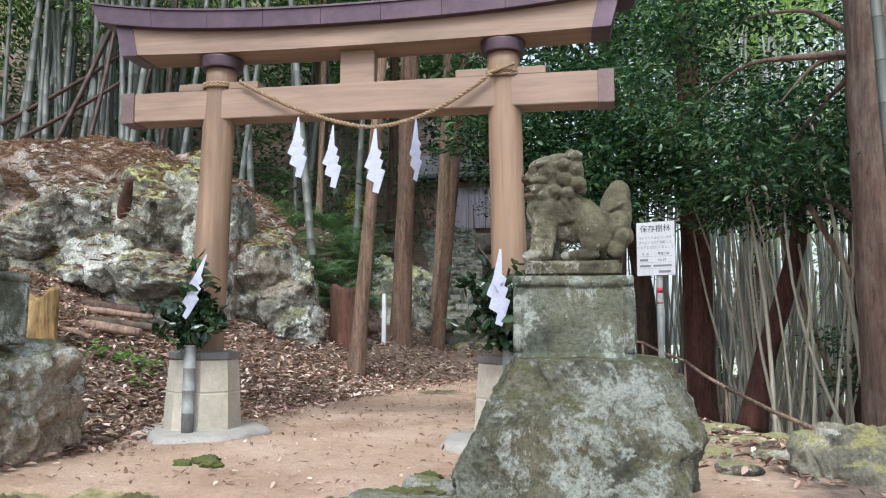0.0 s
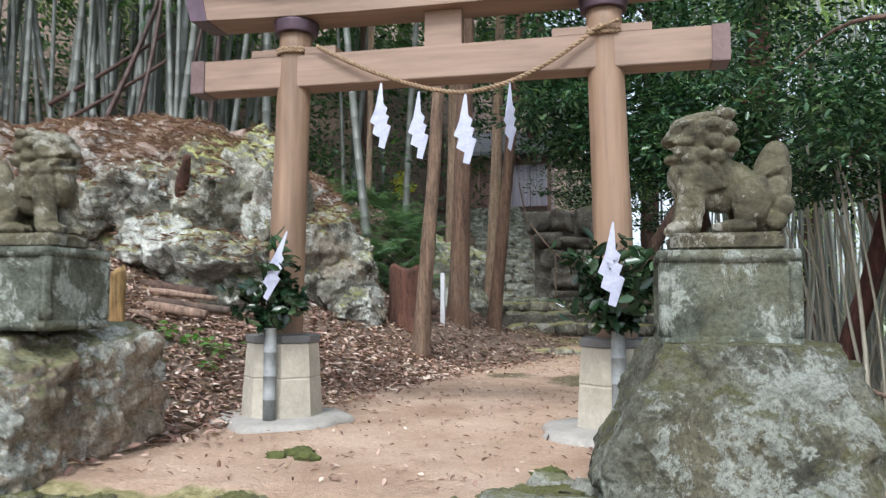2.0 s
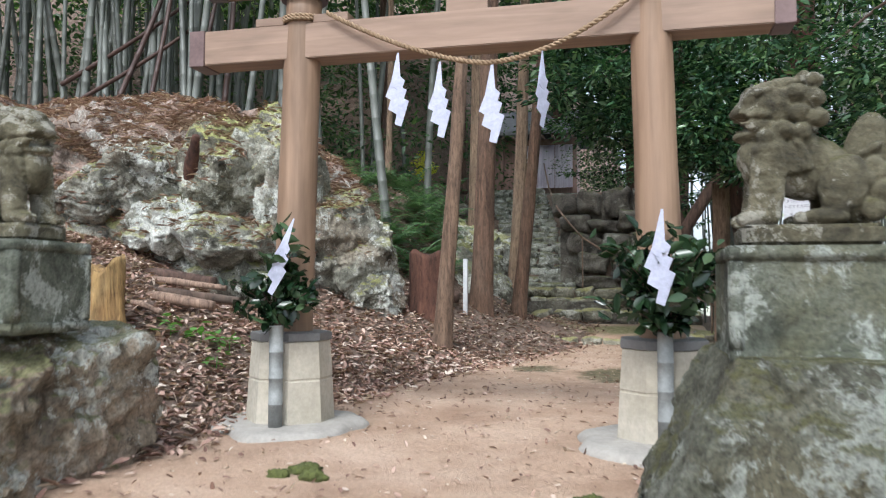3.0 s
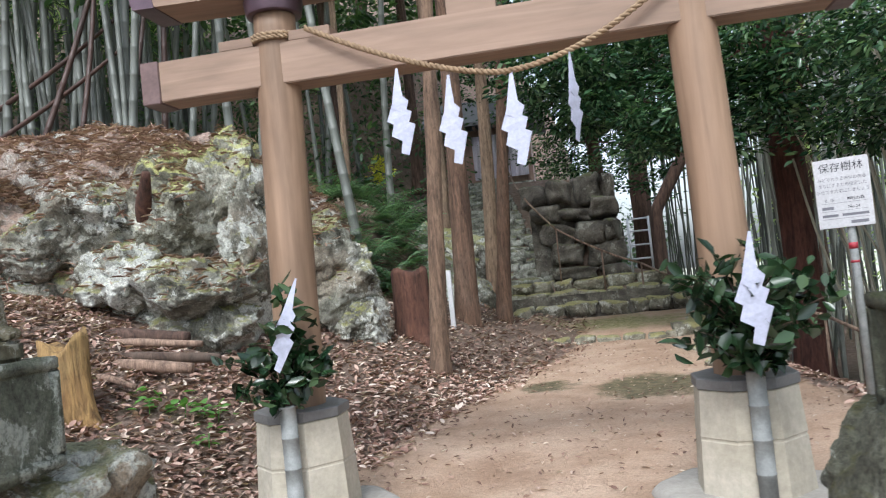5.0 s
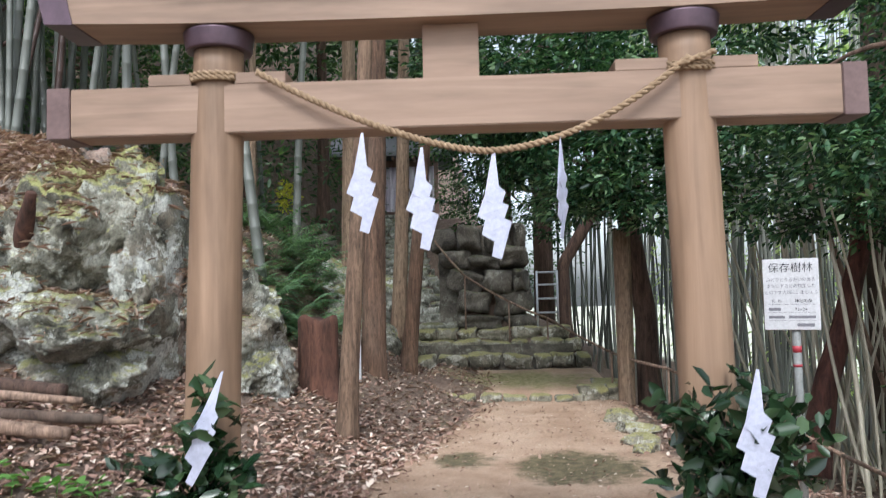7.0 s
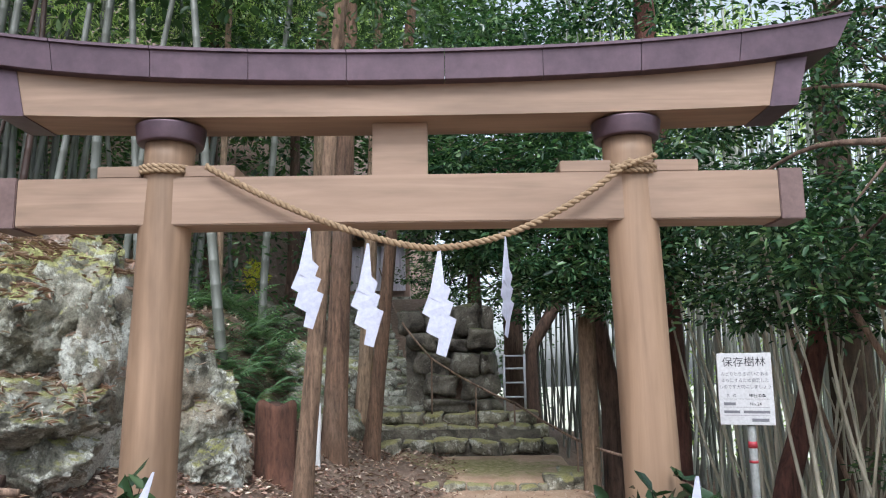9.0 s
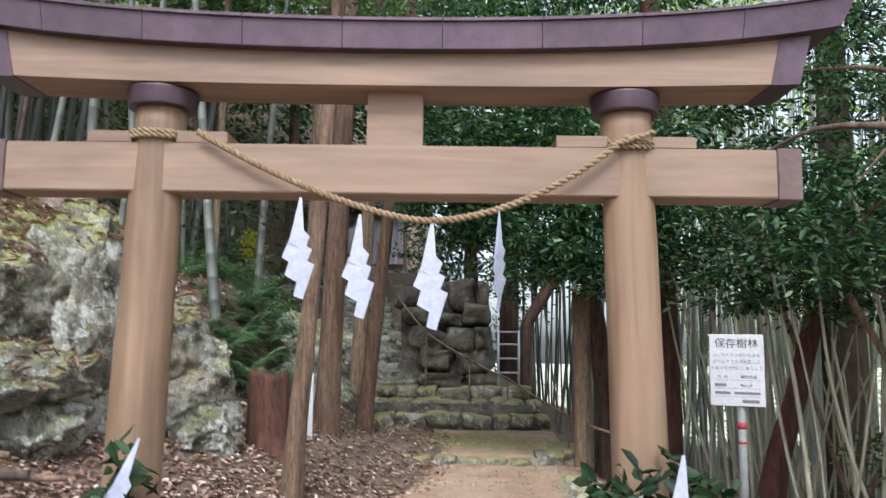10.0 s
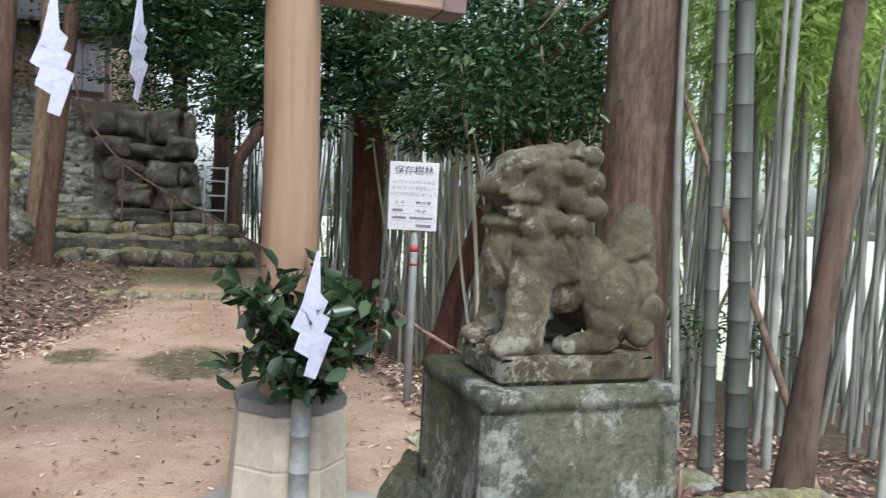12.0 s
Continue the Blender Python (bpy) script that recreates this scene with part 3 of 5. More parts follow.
strand_pair([(0.985 + 0.018 * i, TY - 0.15, 2.56 + 0.006 * i) for i in range(12)], 0.0085, "knot", 4)

def shide(at, length, turn, lean, label, parts="paper_streamer", widen=1.0):
    """A folded paper zigzag that hangs from its top: slanted strips, each set behind the last."""
    bm = bmesh.new()
    strips = (((-0.012, 0.0), (0.012, 0.0), (0.040, -0.34), (-0.105, -0.47)),
              ((-0.010, -0.28), (0.100, -0.385), (0.050, -0.53), (-0.105, -0.45)),
              ((-0.090, -0.40), (0.125, -0.510), (0.050, -0.72), (-0.165, -0.60)),
              ((-0.070, -0.55), (0.152, -0.660), (0.070, -0.88), (-0.130, -0.77)),
              ((0.000, -0.76), (0.150, -0.664), (0.050, -1.0), (-0.040, -0.97)))
    for n, strip in enumerate(strips):
        y0 = 0.003 * n
        front = [bm.verts.new((x * length * widen, y0 + 0.012 * math.sin(7 * z + n), z * length)) for x, z in strip]
        back = [bm.verts.new((v.co.x, v.co.y + 0.0016, v.co.z)) for v in front]
        bm.faces.new(front)
        bm.faces.new(list(reversed(back)))
        for k in range(4):
            bm.faces.new((front[k], back[k], back[(k + 1) % 4], front[(k + 1) % 4]))
    ob = part(parts, bm, M_paper)
    ob.matrix_world = pose(*at, 0, lean, turn)
    return tagged(ob, label, "paper streamer", "paper streamers")


for x, z, turn, L in ((-0.392, 2.305, 10, 0.45), (-0.128, 2.232, -5, 0.46), (0.190, 2.206, 3, 0.48), (0.486, 2.256, 62, 0.45)):
    shide((x, TY - 0.168, z), L, turn, 0, "white zigzag paper streamer hanging from the straw rope", widen=1.0)
shide((-0.955, 5.50, 1.285), 0.47, 25, 17, "white zigzag paper streamer among the sakaki leaves", widen=0.75)
shide((1.13, 5.27, 1.275), 0.48, -8, 2, "white zigzag paper streamer among the sakaki leaves")

# sakaki sprays in tubes before the pillars
def sakaki(at, spread, tall, count, seed, drift=0.0):
    r = random.Random(seed)
    ob = thing("sakaki_vase", at, "dark green sakaki branches in a bamboo tube wired to the gate", "plant", "sakaki vases")
    prof, z = [], 0.0
    for k in range(4):
        prof += [(0.042, z), (0.042, z + 0.145), (0.046, z + 0.150), (0.042, z + 0.155)]
        z += 0.155
    part("tube", lathe_bm(prof, 18), M_steel, ob, "grey weathered tube", True)
    leaves = []
    for b in range(count):
        a = r.uniform(0, 2 * math.pi)
        out = spread * r.uniform(0.25, 1.0)
        top = tall * r.uniform(0.35, 1.0)
        pts = []
        for i in range(9):
            k = i / 8
            bend = k ** 1.4
            pts.append((math.cos(a) * out * bend + drift * k, math.sin(a) * out * bend * 0.75 - 0.03 * k, 0.56 + top * (1.25 * k - 0.25 * k * k) * (1 - 0.35 * out / spread * k)))
        tube("stem", pts, [0.006 - 0.004 * i / 8 for i in range(9)], M_darkbark, ob, "", 5)
        for i in range(2, 9):
            for _ in range(3):
                p = pts[i]
                leaves.append((p[0] + r.gauss(0, 0.035), p[1] + r.gauss(0, 0.035), p[2] + r.gauss(0, 0.03)))
    v, q = leaf_cloud(leaves, np.random.default_rng(seed).uniform(0.07, 0.13, len(leaves)), 0.50, 0.05, seed, 0.3)
    tagged(fast_mesh("foliage", v, q, M_sakaki, ob, "glossy dark leaves"), kind="stuff")
    return ob


sakaki((-1.10, 5.585, 0.03), 0.30, 0.72, 17, 3)
sakaki((1.15, 5.60, 0.03), 0.47, 0.77, 44, 8, 0.05)
part_tie = tube("wire_tie", [(-1.14 + 0.134 * math.cos(a), TY + 0.134 * math.sin(a), 0.80) for a in np.linspace(0, 2 * math.pi, 33)], 0.004, M_rope, None, "", 5)
tagged(part_tie, "yellow wire tied round the gate pillar", "wire")

# ---------------------------------------------------------------- rocks
def fbm(p, octaves=5, rough=0.55):
    return noise.fractal(p, 1.0 - rough * 0.2, 2.1, octaves)


def boulder(name, at, radii, seed, material, detail=5, lump=0.22, crag=0.10, square=2.0, flat_top=None, label="", category="rock", group="", under=0.0, parent=None, taper=0.0, cuts=14, facet=0.0, cell=2.2):
    """A rock from a ball: lumps, flat planes of cleavage, broken facets, then crags."""
    bm = bmesh.new()
    bmesh.ops.create_icosphere(bm, subdivisions=detail, radius=1.0)
    off = Vector((seed * 3.17, seed * 1.73, seed * 2.31))
    rr = random.Random(seed * 7 + 1)
    planes = []
    for _ in range(cuts):
        n = Vector((rr.gauss(0, 1), rr.gauss(0, 1), rr.gauss(0, 1))).normalized()
        planes.append((n, rr.uniform(0.70, 0.95)))
    R = Vector(radii)
    size = max(radii)
    for v in bm.verts:
        d = v.co.normalized()
        k = (abs(d.x) ** square + abs(d.y) ** square + abs(d.z) ** square) ** (-1 / square)
        u = d * k * (1 + lump * 0.5 * noise.fractal(d * 1.3 + off, 1.0, 2.0, 2))
        for n, far in planes:
            over = u.dot(n) - far
            if over > 0:
                u = u - n * over * 0.9
        if taper:
            u.x, u.y = u.x * (1 - taper * (u.z * 0.5 + 0.5)), u.y * (1 - taper * (u.z * 0.5 + 0.5))
        p = Vector((u.x * R.x, u.y * R.y, u.z * R.z))
        q = p / size * 1.6 + off
        crack = noise.ridged_multi_fractal(q * 1.3, 1.0, 2.1, 4, 1.0, 2.0)
        s = 1 - crag * 0.28 * max(0.0, crack - 1.0) + crag * 0.30 * noise.fractal(q * 3.2, 0.75, 2.2, 6)
        v.co = p * s
        if facet:
            for grain, amount in ((cell, facet), (cell * 2.3, facet * 0.4)):
                q = (p / size) * grain + off + noise.noise_vector(p / size * 3.1 + off) * 0.18
                near = noise.voronoi(q)[1][0]
                tilt = noise.noise_vector(near * 5.3 + off)
                step = 0.55 * noise.noise(near * 3.7 - off) + 1.5 * (q - near).dot(tilt)
                v.co += d * size * amount * step
        if flat_top is not None and v.co.z > flat_top:
            v.co.z = flat_top + (v.co.z - flat_top) * 0.12
    ob = part(name, bm, material, parent, "", True)
    ob.matrix_world = Matrix.Translation(at)
    return tagged(ob, label, category, group)


outcrop = thing("rock_outcrop", (-4.2, 9.4, 0.8), "large grey lichened outcrop with moss and dead needles", "rock")
OUTCROP = (
    # place, half sizes, seed, detail, facet, cell, kind
    ((-6.0, 11.0, 1.55), (3.3, 2.1, 2.55), 3, 7, 0.022, 6.0, "brown"),
    ((-4.45, 10.15, 1.85), (1.5, 1.0, 1.35), 41, 7, 0.04, 3.6, "brown"),
    ((-7.8, 10.3, 1.9), (1.9, 1.5, 1.9), 17, 6, 0.04, 3.6, "brown"),
    ((-4.40, 9.02, 2.12), (0.50, 0.50, 0.46), 14, 6, 0.17, 1.7, "grey"),
    ((-3.62, 9.45, 2.18), (0.55, 0.62, 0.75), 16, 6, 0.14, 1.9, "moss"),
    ((-3.22, 9.55, 2.28), (0.42, 0.60, 0.72), 22, 6, 0.14, 1.8, "moss"),
    ((-2.95, 9.65, 1.62), (0.30, 0.62, 1.05), 25, 6, 0.16, 2.0, "grey"),
    ((-3.40, 8.95, 1.34), (0.66, 0.52, 0.36), 15, 6, 0.15, 2.1, "grey"),
    ((-4.10, 8.95, 1.52), (0.50, 0.45, 0.34), 19, 6, 0.17, 2.0, "grey"),
    ((-5.0, 8.95, 1.92), (0.52, 0.5, 0.36), 37, 6, 0.17, 2.0, "grey"),
    ((-5.75, 9.15, 2.2), (0.72, 0.6, 0.55), 18, 6, 0.12, 2.0, "brown"),
    ((-6.5, 9.1, 1.95), (0.75, 0.6, 0.6), 29, 6, 0.15, 2.0, "grey"),
    ((-4.75, 9.25, 1.25), (1.25, 0.42, 0.42), 12, 6, 0.13, 2.6, "moss"),
    ((-3.28, 9.10, 0.92), (0.58, 0.42, 0.40), 43, 6, 0.14, 2.0, "grey"),
    ((-4.35, 9.15, 1.05), (0.75, 0.40, 0.36), 44, 6, 0.15, 2.0, "grey"),
    ((-5.6, 9.0, 1.45), (0.8, 0.45, 0.40), 45, 6, 0.15, 2.0, "grey"),
    ((-3.75, 9.85, 1.2), (1.2, 0.7, 1.2), 39, 6, 0.10, 2.6, "brown"),
)
KINDS = {"brown": M_outcrop_brown, "grey": M_outcrop, "moss": M_outcrop_moss}
outcrop_parts = []
for at, radii, seed, detail, facet, cell, kind in OUTCROP:
    ob = boulder("rock", at, radii, seed, KINDS[kind], detail, 0.36, 0.22, 2.8, facet=facet, cell=cell)
    del ob["category"]
    ob.parent = outcrop
    ob.matrix_parent_inverse = outcrop.matrix_world.inverted()
    outcrop_parts.append(ob)
for at, radii, seed, label in (
        ((-2.72, 10.35, 1.35), (0.55, 0.75, 0.85), 11, "grey lichened boulder at the foot of the outcrop"),
        ((-2.32, 10.45, 1.15), (0.42, 0.6, 0.66), 27, "steep grey boulder above the fallen leaves"),
        ((-2.16, 10.3, 0.78), (0.36, 0.42, 0.36), 28, "low lichened boulder above the fallen leaves"),
        ((-1.95, 15.4, 1.2), (0.75, 0.8, 0.95), 5, "mossy boulder beside the cedar trunks"),
        ((-1.35, 14.6, 0.7), (0.3, 0.35, 0.4), 6, "small grey boulder by the stair")):
    outcrop_parts.append(boulder("boulder", at, radii, seed, M_outcrop, 6, 0.36, 0.22, 2.8, None, label, group="outcrop boulders", facet=0.16, cell=2.0))

# ---------------------------------------------------------------- lion-dog statues
def add_ball(bm, c, r, ry=0.0, rz=0.0):
    m = pose(c[0], c[1], c[2], 0, ry, rz) @ Matrix.Diagonal((r[0], r[1], r[2], 1))
    bmesh.ops.create_icosphere(bm, subdivisions=3, radius=1.0, matrix=m)


def lion_dog(name, at, mirror, label):
    """A carved stone lion-dog that faces -x (mirror: +x): one mesh of rounded masses."""
    bm = bmesh.new()
    B = lambda *a, **k: add_ball(bm, *a, **k)
    B((0.145, 0, 0.44), (0.125, 0.105, 0.095))
    B((0.055, 0, 0.428), (0.080, 0.088, 0.036))
    B((0.03, 0, 0.44), (0.035, 0.06, 0.035))
    B((0.062, 0, 0.338), (0.074, 0.082, 0.026))
    B((0.07, 0, 0.385), (0.045, 0.055, 0.02))
    B((0.15, 0, 0.515), (0.135, 0.085, 0.032), ry=-8)
    B((0.075, 0, 0.492), (0.06, 0.088, 0.028), ry=-14)
    for y in (-1, 1):
        B((0.045, y * 0.062, 0.462), (0.028, 0.026, 0.026))
        B((0.075, y * 0.085, 0.405), (0.05, 0.022, 0.018))
        B((0.075, y * 0.08, 0.362), (0.05, 0.02, 0.016))
        for x, z, r in ((0.205, 0.475, 0.036), (0.262, 0.455, 0.038), (0.215, 0.405, 0.036), (0.275, 0.385, 0.038), (0.155, 0.345, 0.036), (0.215, 0.335, 0.036), (0.265, 0.52, 0.03), (0.10, 0.318, 0.034)):
            B((x, y * 0.09, z), (r * 1.12, r, r * 0.95))
            B((x + 0.004, y * (0.09 + r * 0.75), z), (r * 0.5, r * 0.4, r * 0.5))
        B((0.235, y * 0.055, 0.535), (0.03, 0.022, 0.03))
        for k in range(9):
            f = k / 8
            B((0.115 - 0.03 * f, y * (0.082 + 0.006 * f), 0.27 - 0.23 * f), (0.070 - 0.008 * f, 0.05 - 0.008 * f, 0.045))
        B((0.06, y * 0.09, 0.03), (0.066, 0.046, 0.034))
        for k in (-1, 0, 1):
            B((0.008, y * 0.09 + 0.026 * k, 0.025), (0.022, 0.014, 0.024))
        B((0.36, y * 0.085, 0.145), (0.085, 0.05, 0.11), ry=20)
        B((0.33, y * 0.095, 0.085), (0.05, 0.042, 0.065))
        B((0.29, y * 0.1, 0.03), (0.088, 0.042, 0.03))
        for k in (-1, 0, 1):
            B((0.205, y * 0.1 + 0.024 * k, 0.024), (0.022, 0.013, 0.022))
        B((0.16, y * 0.095, 0.245), (0.05, 0.018, 0.05))
        B((0.20, y * 0.1, 0.22), (0.06, 0.012, 0.018), ry=20)
    B((0.10, 0, 0.245), (0.09, 0.10, 0.105))
    B((0.06, 0, 0.26), (0.06, 0.075, 0.075))
    B((0.20, 0, 0.27), (0.13, 0.095, 0.10), ry=18)
    B((0.29, 0, 0.225), (0.13, 0.088, 0.098), ry=30)
    B((0.40, 0, 0.125), (0.085, 0.10, 0.125))
    B((0.465, 0, 0.275), (0.068, 0.055, 0.125), ry=6)
    B((0.482, 0, 0.335), (0.056, 0.045, 0.075), ry=4)
    B((0.425, 0, 0.25), (0.055, 0.05, 0.09), ry=24)
    B((0.24, 0, 0.185), (0.12, 0.085, 0.09))
    B((0.465, 0, 0.20), (0.075, 0.06, 0.11))
    for x, y, z, r in ((0.47, -0.06, 0.19, 0.05), (0.48, 0.06, 0.19, 0.05), (0.49, -0.07, 0.115, 0.048), (0.49, 0.07, 0.115, 0.048), (0.46, -0.08, 0.055, 0.045), (0.46, 0.08, 0.055, 0.045), (0.50, 0, 0.13, 0.05), (0.43, -0.085, 0.16, 0.036), (0.43, 0.085, 0.16, 0.036)):
        B((x, y, z), (r, r * 0.8, r))
    for x, z, rx, rz, ry in ((0.43, 0.22, 0.075, 0.10, 30), (0.455, 0.29, 0.07, 0.11, 16), (0.475, 0.345, 0.055, 0.065, 8), (0.50, 0.25, 0.045, 0.13, 0)):
        B((x, 0, z), (rx, 0.05, rz), ry=ry)
    for y in (-1, 1):
        B((0.07, y * 0.078, 0.415), (0.075, 0.016, 0.010))
        B((0.075, y * 0.082, 0.372), (0.075, 0.016, 0.010), ry=4)
        B((0.085, y * 0.075, 0.487), (0.06, 0.02, 0.012), ry=-12)
        B((0.175, y * 0.088, 0.20), (0.085, 0.022, 0.020), ry=-6)
        B((0.135, y * 0.098, 0.265), (0.016, 0.012, 0.075), ry=14)
        B((0.215, y * 0.098, 0.275), (0.016, 0.012, 0.075), ry=-26)
        for k in range(5):
            B((0.47 + 0.012 * math.cos(k), y * 0.055, 0.09 + 0.045 * k), (0.04, 0.018, 0.014), ry=-30)
    if mirror:
        bmesh.ops.scale(bm, vec=(-1, 1, 1), verts=bm.verts)
        bmesh.ops.reverse_faces(bm, faces=bm.faces)
    me = bpy.data.meshes.new(name)
    bm.to_mesh(me)
    bm.free()
    me.materials.append(M_granite)
    ob = new(name, me)
    ob.matrix_world = Matrix.Translation(at) @ Matrix.Diagonal((0.93, 0.95, 0.97, 1))
    mod = ob.modifiers.new("carve", "REMESH")
    mod.mode, mod.voxel_size, mod.use_smooth_shade = "VOXEL", 0.0055, True
    tex = bpy.data.textures.new(name + "_wear", "CLOUDS")
    tex.noise_scale, tex.noise_depth = 0.035, 4
    mod = ob.modifiers.new("wear", "DISPLACE")
    mod.texture, mod.strength, mod.mid_level, mod.texture_coords = tex, 0.013, 0.5, "LOCAL"
    return tagged(ob, label, "statue", "lion-dog statues")


def slab(name, x0, x1, y0, y1, z0, z1, material, seed, wear=0.006, cuts=14, label="", category="", group=""):
    """A hewn block with worn faces."""
    bm = box_bm(x0, x1, y0, y1, z0, z1, bevel=0.012)
    bmesh.ops.subdivide_edges(bm, edges=[e for e in bm.edges if e.calc_length() > 0.05], cuts=cuts, use_grid_fill=True)
    off = Vector((seed, seed * 2.0, seed * 0.7))
    c = Vector(((x0 + x1) / 2, (y0 + y1) / 2, (z0 + z1) / 2))
    for v in bm.verts:
        d = (v.co - c).normalized()
        v.co += d * wear * (noise.fractal(v.co * 9 + off, 0.9, 2.0, 4) + 1.2 * noise.noise(v.co * 3 + off))
    ob = part(name, bm, material, None, "", True)
    return tagged(ob, label, category, group)


def worn_box(name, ends, parent, seed, cuts, wear=0.007, label=""):
    """A hewn piece with chipped, uneven faces."""
    bm = box_bm(*ends, bevel=0.006)
    bmesh.ops.subdivide_edges(bm, edges=[e for e in bm.edges if e.calc_length() > 0.05], cuts=cuts, use_grid_fill=True)
    off = Vector((seed, seed * 2.0, seed * 0.7))
    c = Vector(((ends[0] + ends[1]) / 2, (ends[2] + ends[3]) / 2, (ends[4] + ends[5]) / 2))
    for v in bm.verts:
        v.co += (v.co - c).normalized() * wear * (noise.fractal(v.co * 9 + off, 0.9, 2.0, 4) + 1.1 * noise.noise(v.co * 3 + off) - 0.5 * max(0.0, noise.noise(v.co * 22 + off)))
    return part(name, bm, M_pedestal, parent, label, True)


def pedestal(x0, x1, y0, y1, z0, z1, seed):
    """A stone block: sunk faces between a top band, a foot band and four corner strips."""
    ob = thing("statue_pedestal", (0, 0, 0), "square green-grey stone pedestal with sunk panels", "pedestal", "statue pedestals")
    b = 0.05
    worn_box("sunk_block", (x0 + 0.011, x1 - 0.011, y0 + 0.011, y1 - 0.011, z0 + 0.01, z1 - 0.01), ob, seed, 12)
    worn_box("top_band", (x0, x1, y0, y1, z1 - b, z1), ob, seed + 1, 7, 0.005)
    worn_box("foot_band", (x0, x1, y0, y1, z0, z0 + b), ob, seed + 2, 7, 0.006)
    for k, (x, y) in enumerate(((x0, y0), (x1 - b, y0), (x0, y1 - b), (x1 - b, y1 - b))):
        worn_box("corner_strip", (x, x + b, y, y + b, z0 + b - 0.004, z1 - b + 0.004), ob, seed + 3 + k, 5, 0.004)
    return ob


lion_dog("lion_dog_statue", (1.362, 4.275, 1.104), False, "weathered carved stone lion-dog with an upright tail")
slab("statue_slab", 1.365, 1.812, 4.145, 4.415, 1.032, 1.106, M_granite, 2, 0.004, 8, "low hewn stone slab under the lion-dog", "stone slab", "statue slabs")
pedestal(1.312, 1.862, 4.10, 4.57, 0.63, 1.032, 5)
boulder("pedestal_rock", (1.585, 4.44, 0.16), (0.80, 0.86, 0.62), 21, M_base_rock, 7, 0.20, 0.16, 3.4, 0.49, "rough lichened rock base under the statue pedestal", "rock base", "pedestal rocks", taper=0.44, cuts=9, facet=0.055, cell=1.7)
lion_dog("lion_dog_statue", (-1.525, 4.175, 1.154), True, "weathered carved stone lion-dog with an upright tail")
slab("statue_slab", -1.985, -1.52, 4.04, 4.31, 1.082, 1.156, M_granite, 3, 0.004, 8, "low hewn stone slab under the lion-dog", "stone slab", "statue slabs")
pedestal(-2.06, -1.47, 3.95, 4.42, 0.68, 1.082, 8)
boulder("pedestal_rock", (-2.16, 4.30, 0.21), (0.72, 0.66, 0.70), 33, M_base_brown, 7, 0.08, 0.26, 11.0, 0.50, "rough lichened rock base under the statue pedestal", "rock base", "pedestal rocks", taper=-0.03, cuts=2, facet=0.05, cell=2.0)

# ---------------------------------------------------------------- trees
def trunk_mesh(name, points, radii, material, parent=None, label="", sides=22, knobs=0.06, flare=0.0, seed=1, rings=40):
    """A tapered stem through the given points, with uneven bark and a flared foot."""
    P = np.array(points, float)
    t = np.linspace(0, 1, len(P))
    ts = np.linspace(0, 1, rings)
    pts = np.stack([np.interp(ts, t, P[:, k]) for k in range(3)], 1)
    for _ in range(2):
        pts[1:-1] = (pts[:-2] + 2 * pts[1:-1] + pts[2:]) / 4
    rad = np.interp(ts, t, radii)
    long = np.linalg.norm(P[-1] - P[0])
    rad = rad * (1 + flare * np.exp(-ts * long / 0.35))
    v, f = tube_data(pts.tolist(), rad.tolist(), sides)
    out = []
    for i, p in enumerate(v):
        c = Vector(pts[i // sides])
        d = p - c
        a = math.atan2(d.y, d.x)
        ridge = math.sin(a * 5 + seed) * math.exp(-(i // sides) / rings * long / 0.5) * flare * 0.25
        out.append(c + d * (1 + knobs * noise.fractal(Vector((p.x * 3.5, p.y * 3.5, p.z * 1.1 + seed)), 0.9, 2.0, 3) + ridge))
    return mesh_ob(name, out, f, material, parent, label)


def cedar(base, top, r0, r1, material, seed, label, crown=True):
    ob = thing("cedar_tree", (0, 0, 0), label, "tree", "cedar trees")
    b, t = Vector(base), Vector(top)
    pts = [b + Vector((0, 0, -0.15)), b.lerp(t, 0.3) + Vector((0.02, 0, 0)), b.lerp(t, 0.65), t]
    trunk_mesh("trunk", [tuple(p) for p in pts], [r0, r0 * 0.82, (r0 + r1) / 2 * 0.9, r1], material, ob, "", 22, 0.07, 0.35, seed, 60)
    if crown:
        spots = in_ball(60, (t.x, t.y, t.z - 0.5), (1.5, 1.5, 2.4), seed)
        v, q = leaf_cloud(clumps(spots, 45, seed, 0.25, 0.6), 0.11, 0.35, 0.4, seed)
        fast_mesh("crown", v, q, M_leaf_far, ob)
    return ob


cedar((-1.20, 9.97, 0.26), (-0.72, 10.1, 7.6), 0.098, 0.06, M_cedar_tan, 1, "slim leaning cedar trunk on the leaf-covered slope")
cedar((-1.27, 12.6, 0.45), (-1.02, 12.7, 9.5), 0.165, 0.10, M_cedar, 2, "stout reddish cedar trunk beside the white post")
cedar((-0.91, 13.9, 0.45), (-0.15, 14.0, 8.6), 0.115, 0.075, M_cedar, 3, "slim leaning cedar trunk by the stone steps")
cedar((-2.2, 16.6, 1.5), (-2.05, 16.4, 10.5), 0.16, 0.11, M_cedar_pale, 4, "pale straight cedar trunk behind the ferns")
cedar((-1.15, 15.2, 0.9), (-0.85, 15.3, 9.5), 0.13, 0.07, M_cedar_pale, 5, "slim pale cedar trunk beside the stair")
cedar((-3.7, 15.5, 2.4), (-3.62, 15.5, 9.5), 0.075, 0.05, M_cedar_pale, 6, "thin pale bare trunk behind the outcrop")
cedar((-5.6, 21.0, 4.2), (-5.5, 21.0, 12.0), 0.16, 0.1, M_darkbark, 7, "dark straight trunk up the wooded hill")
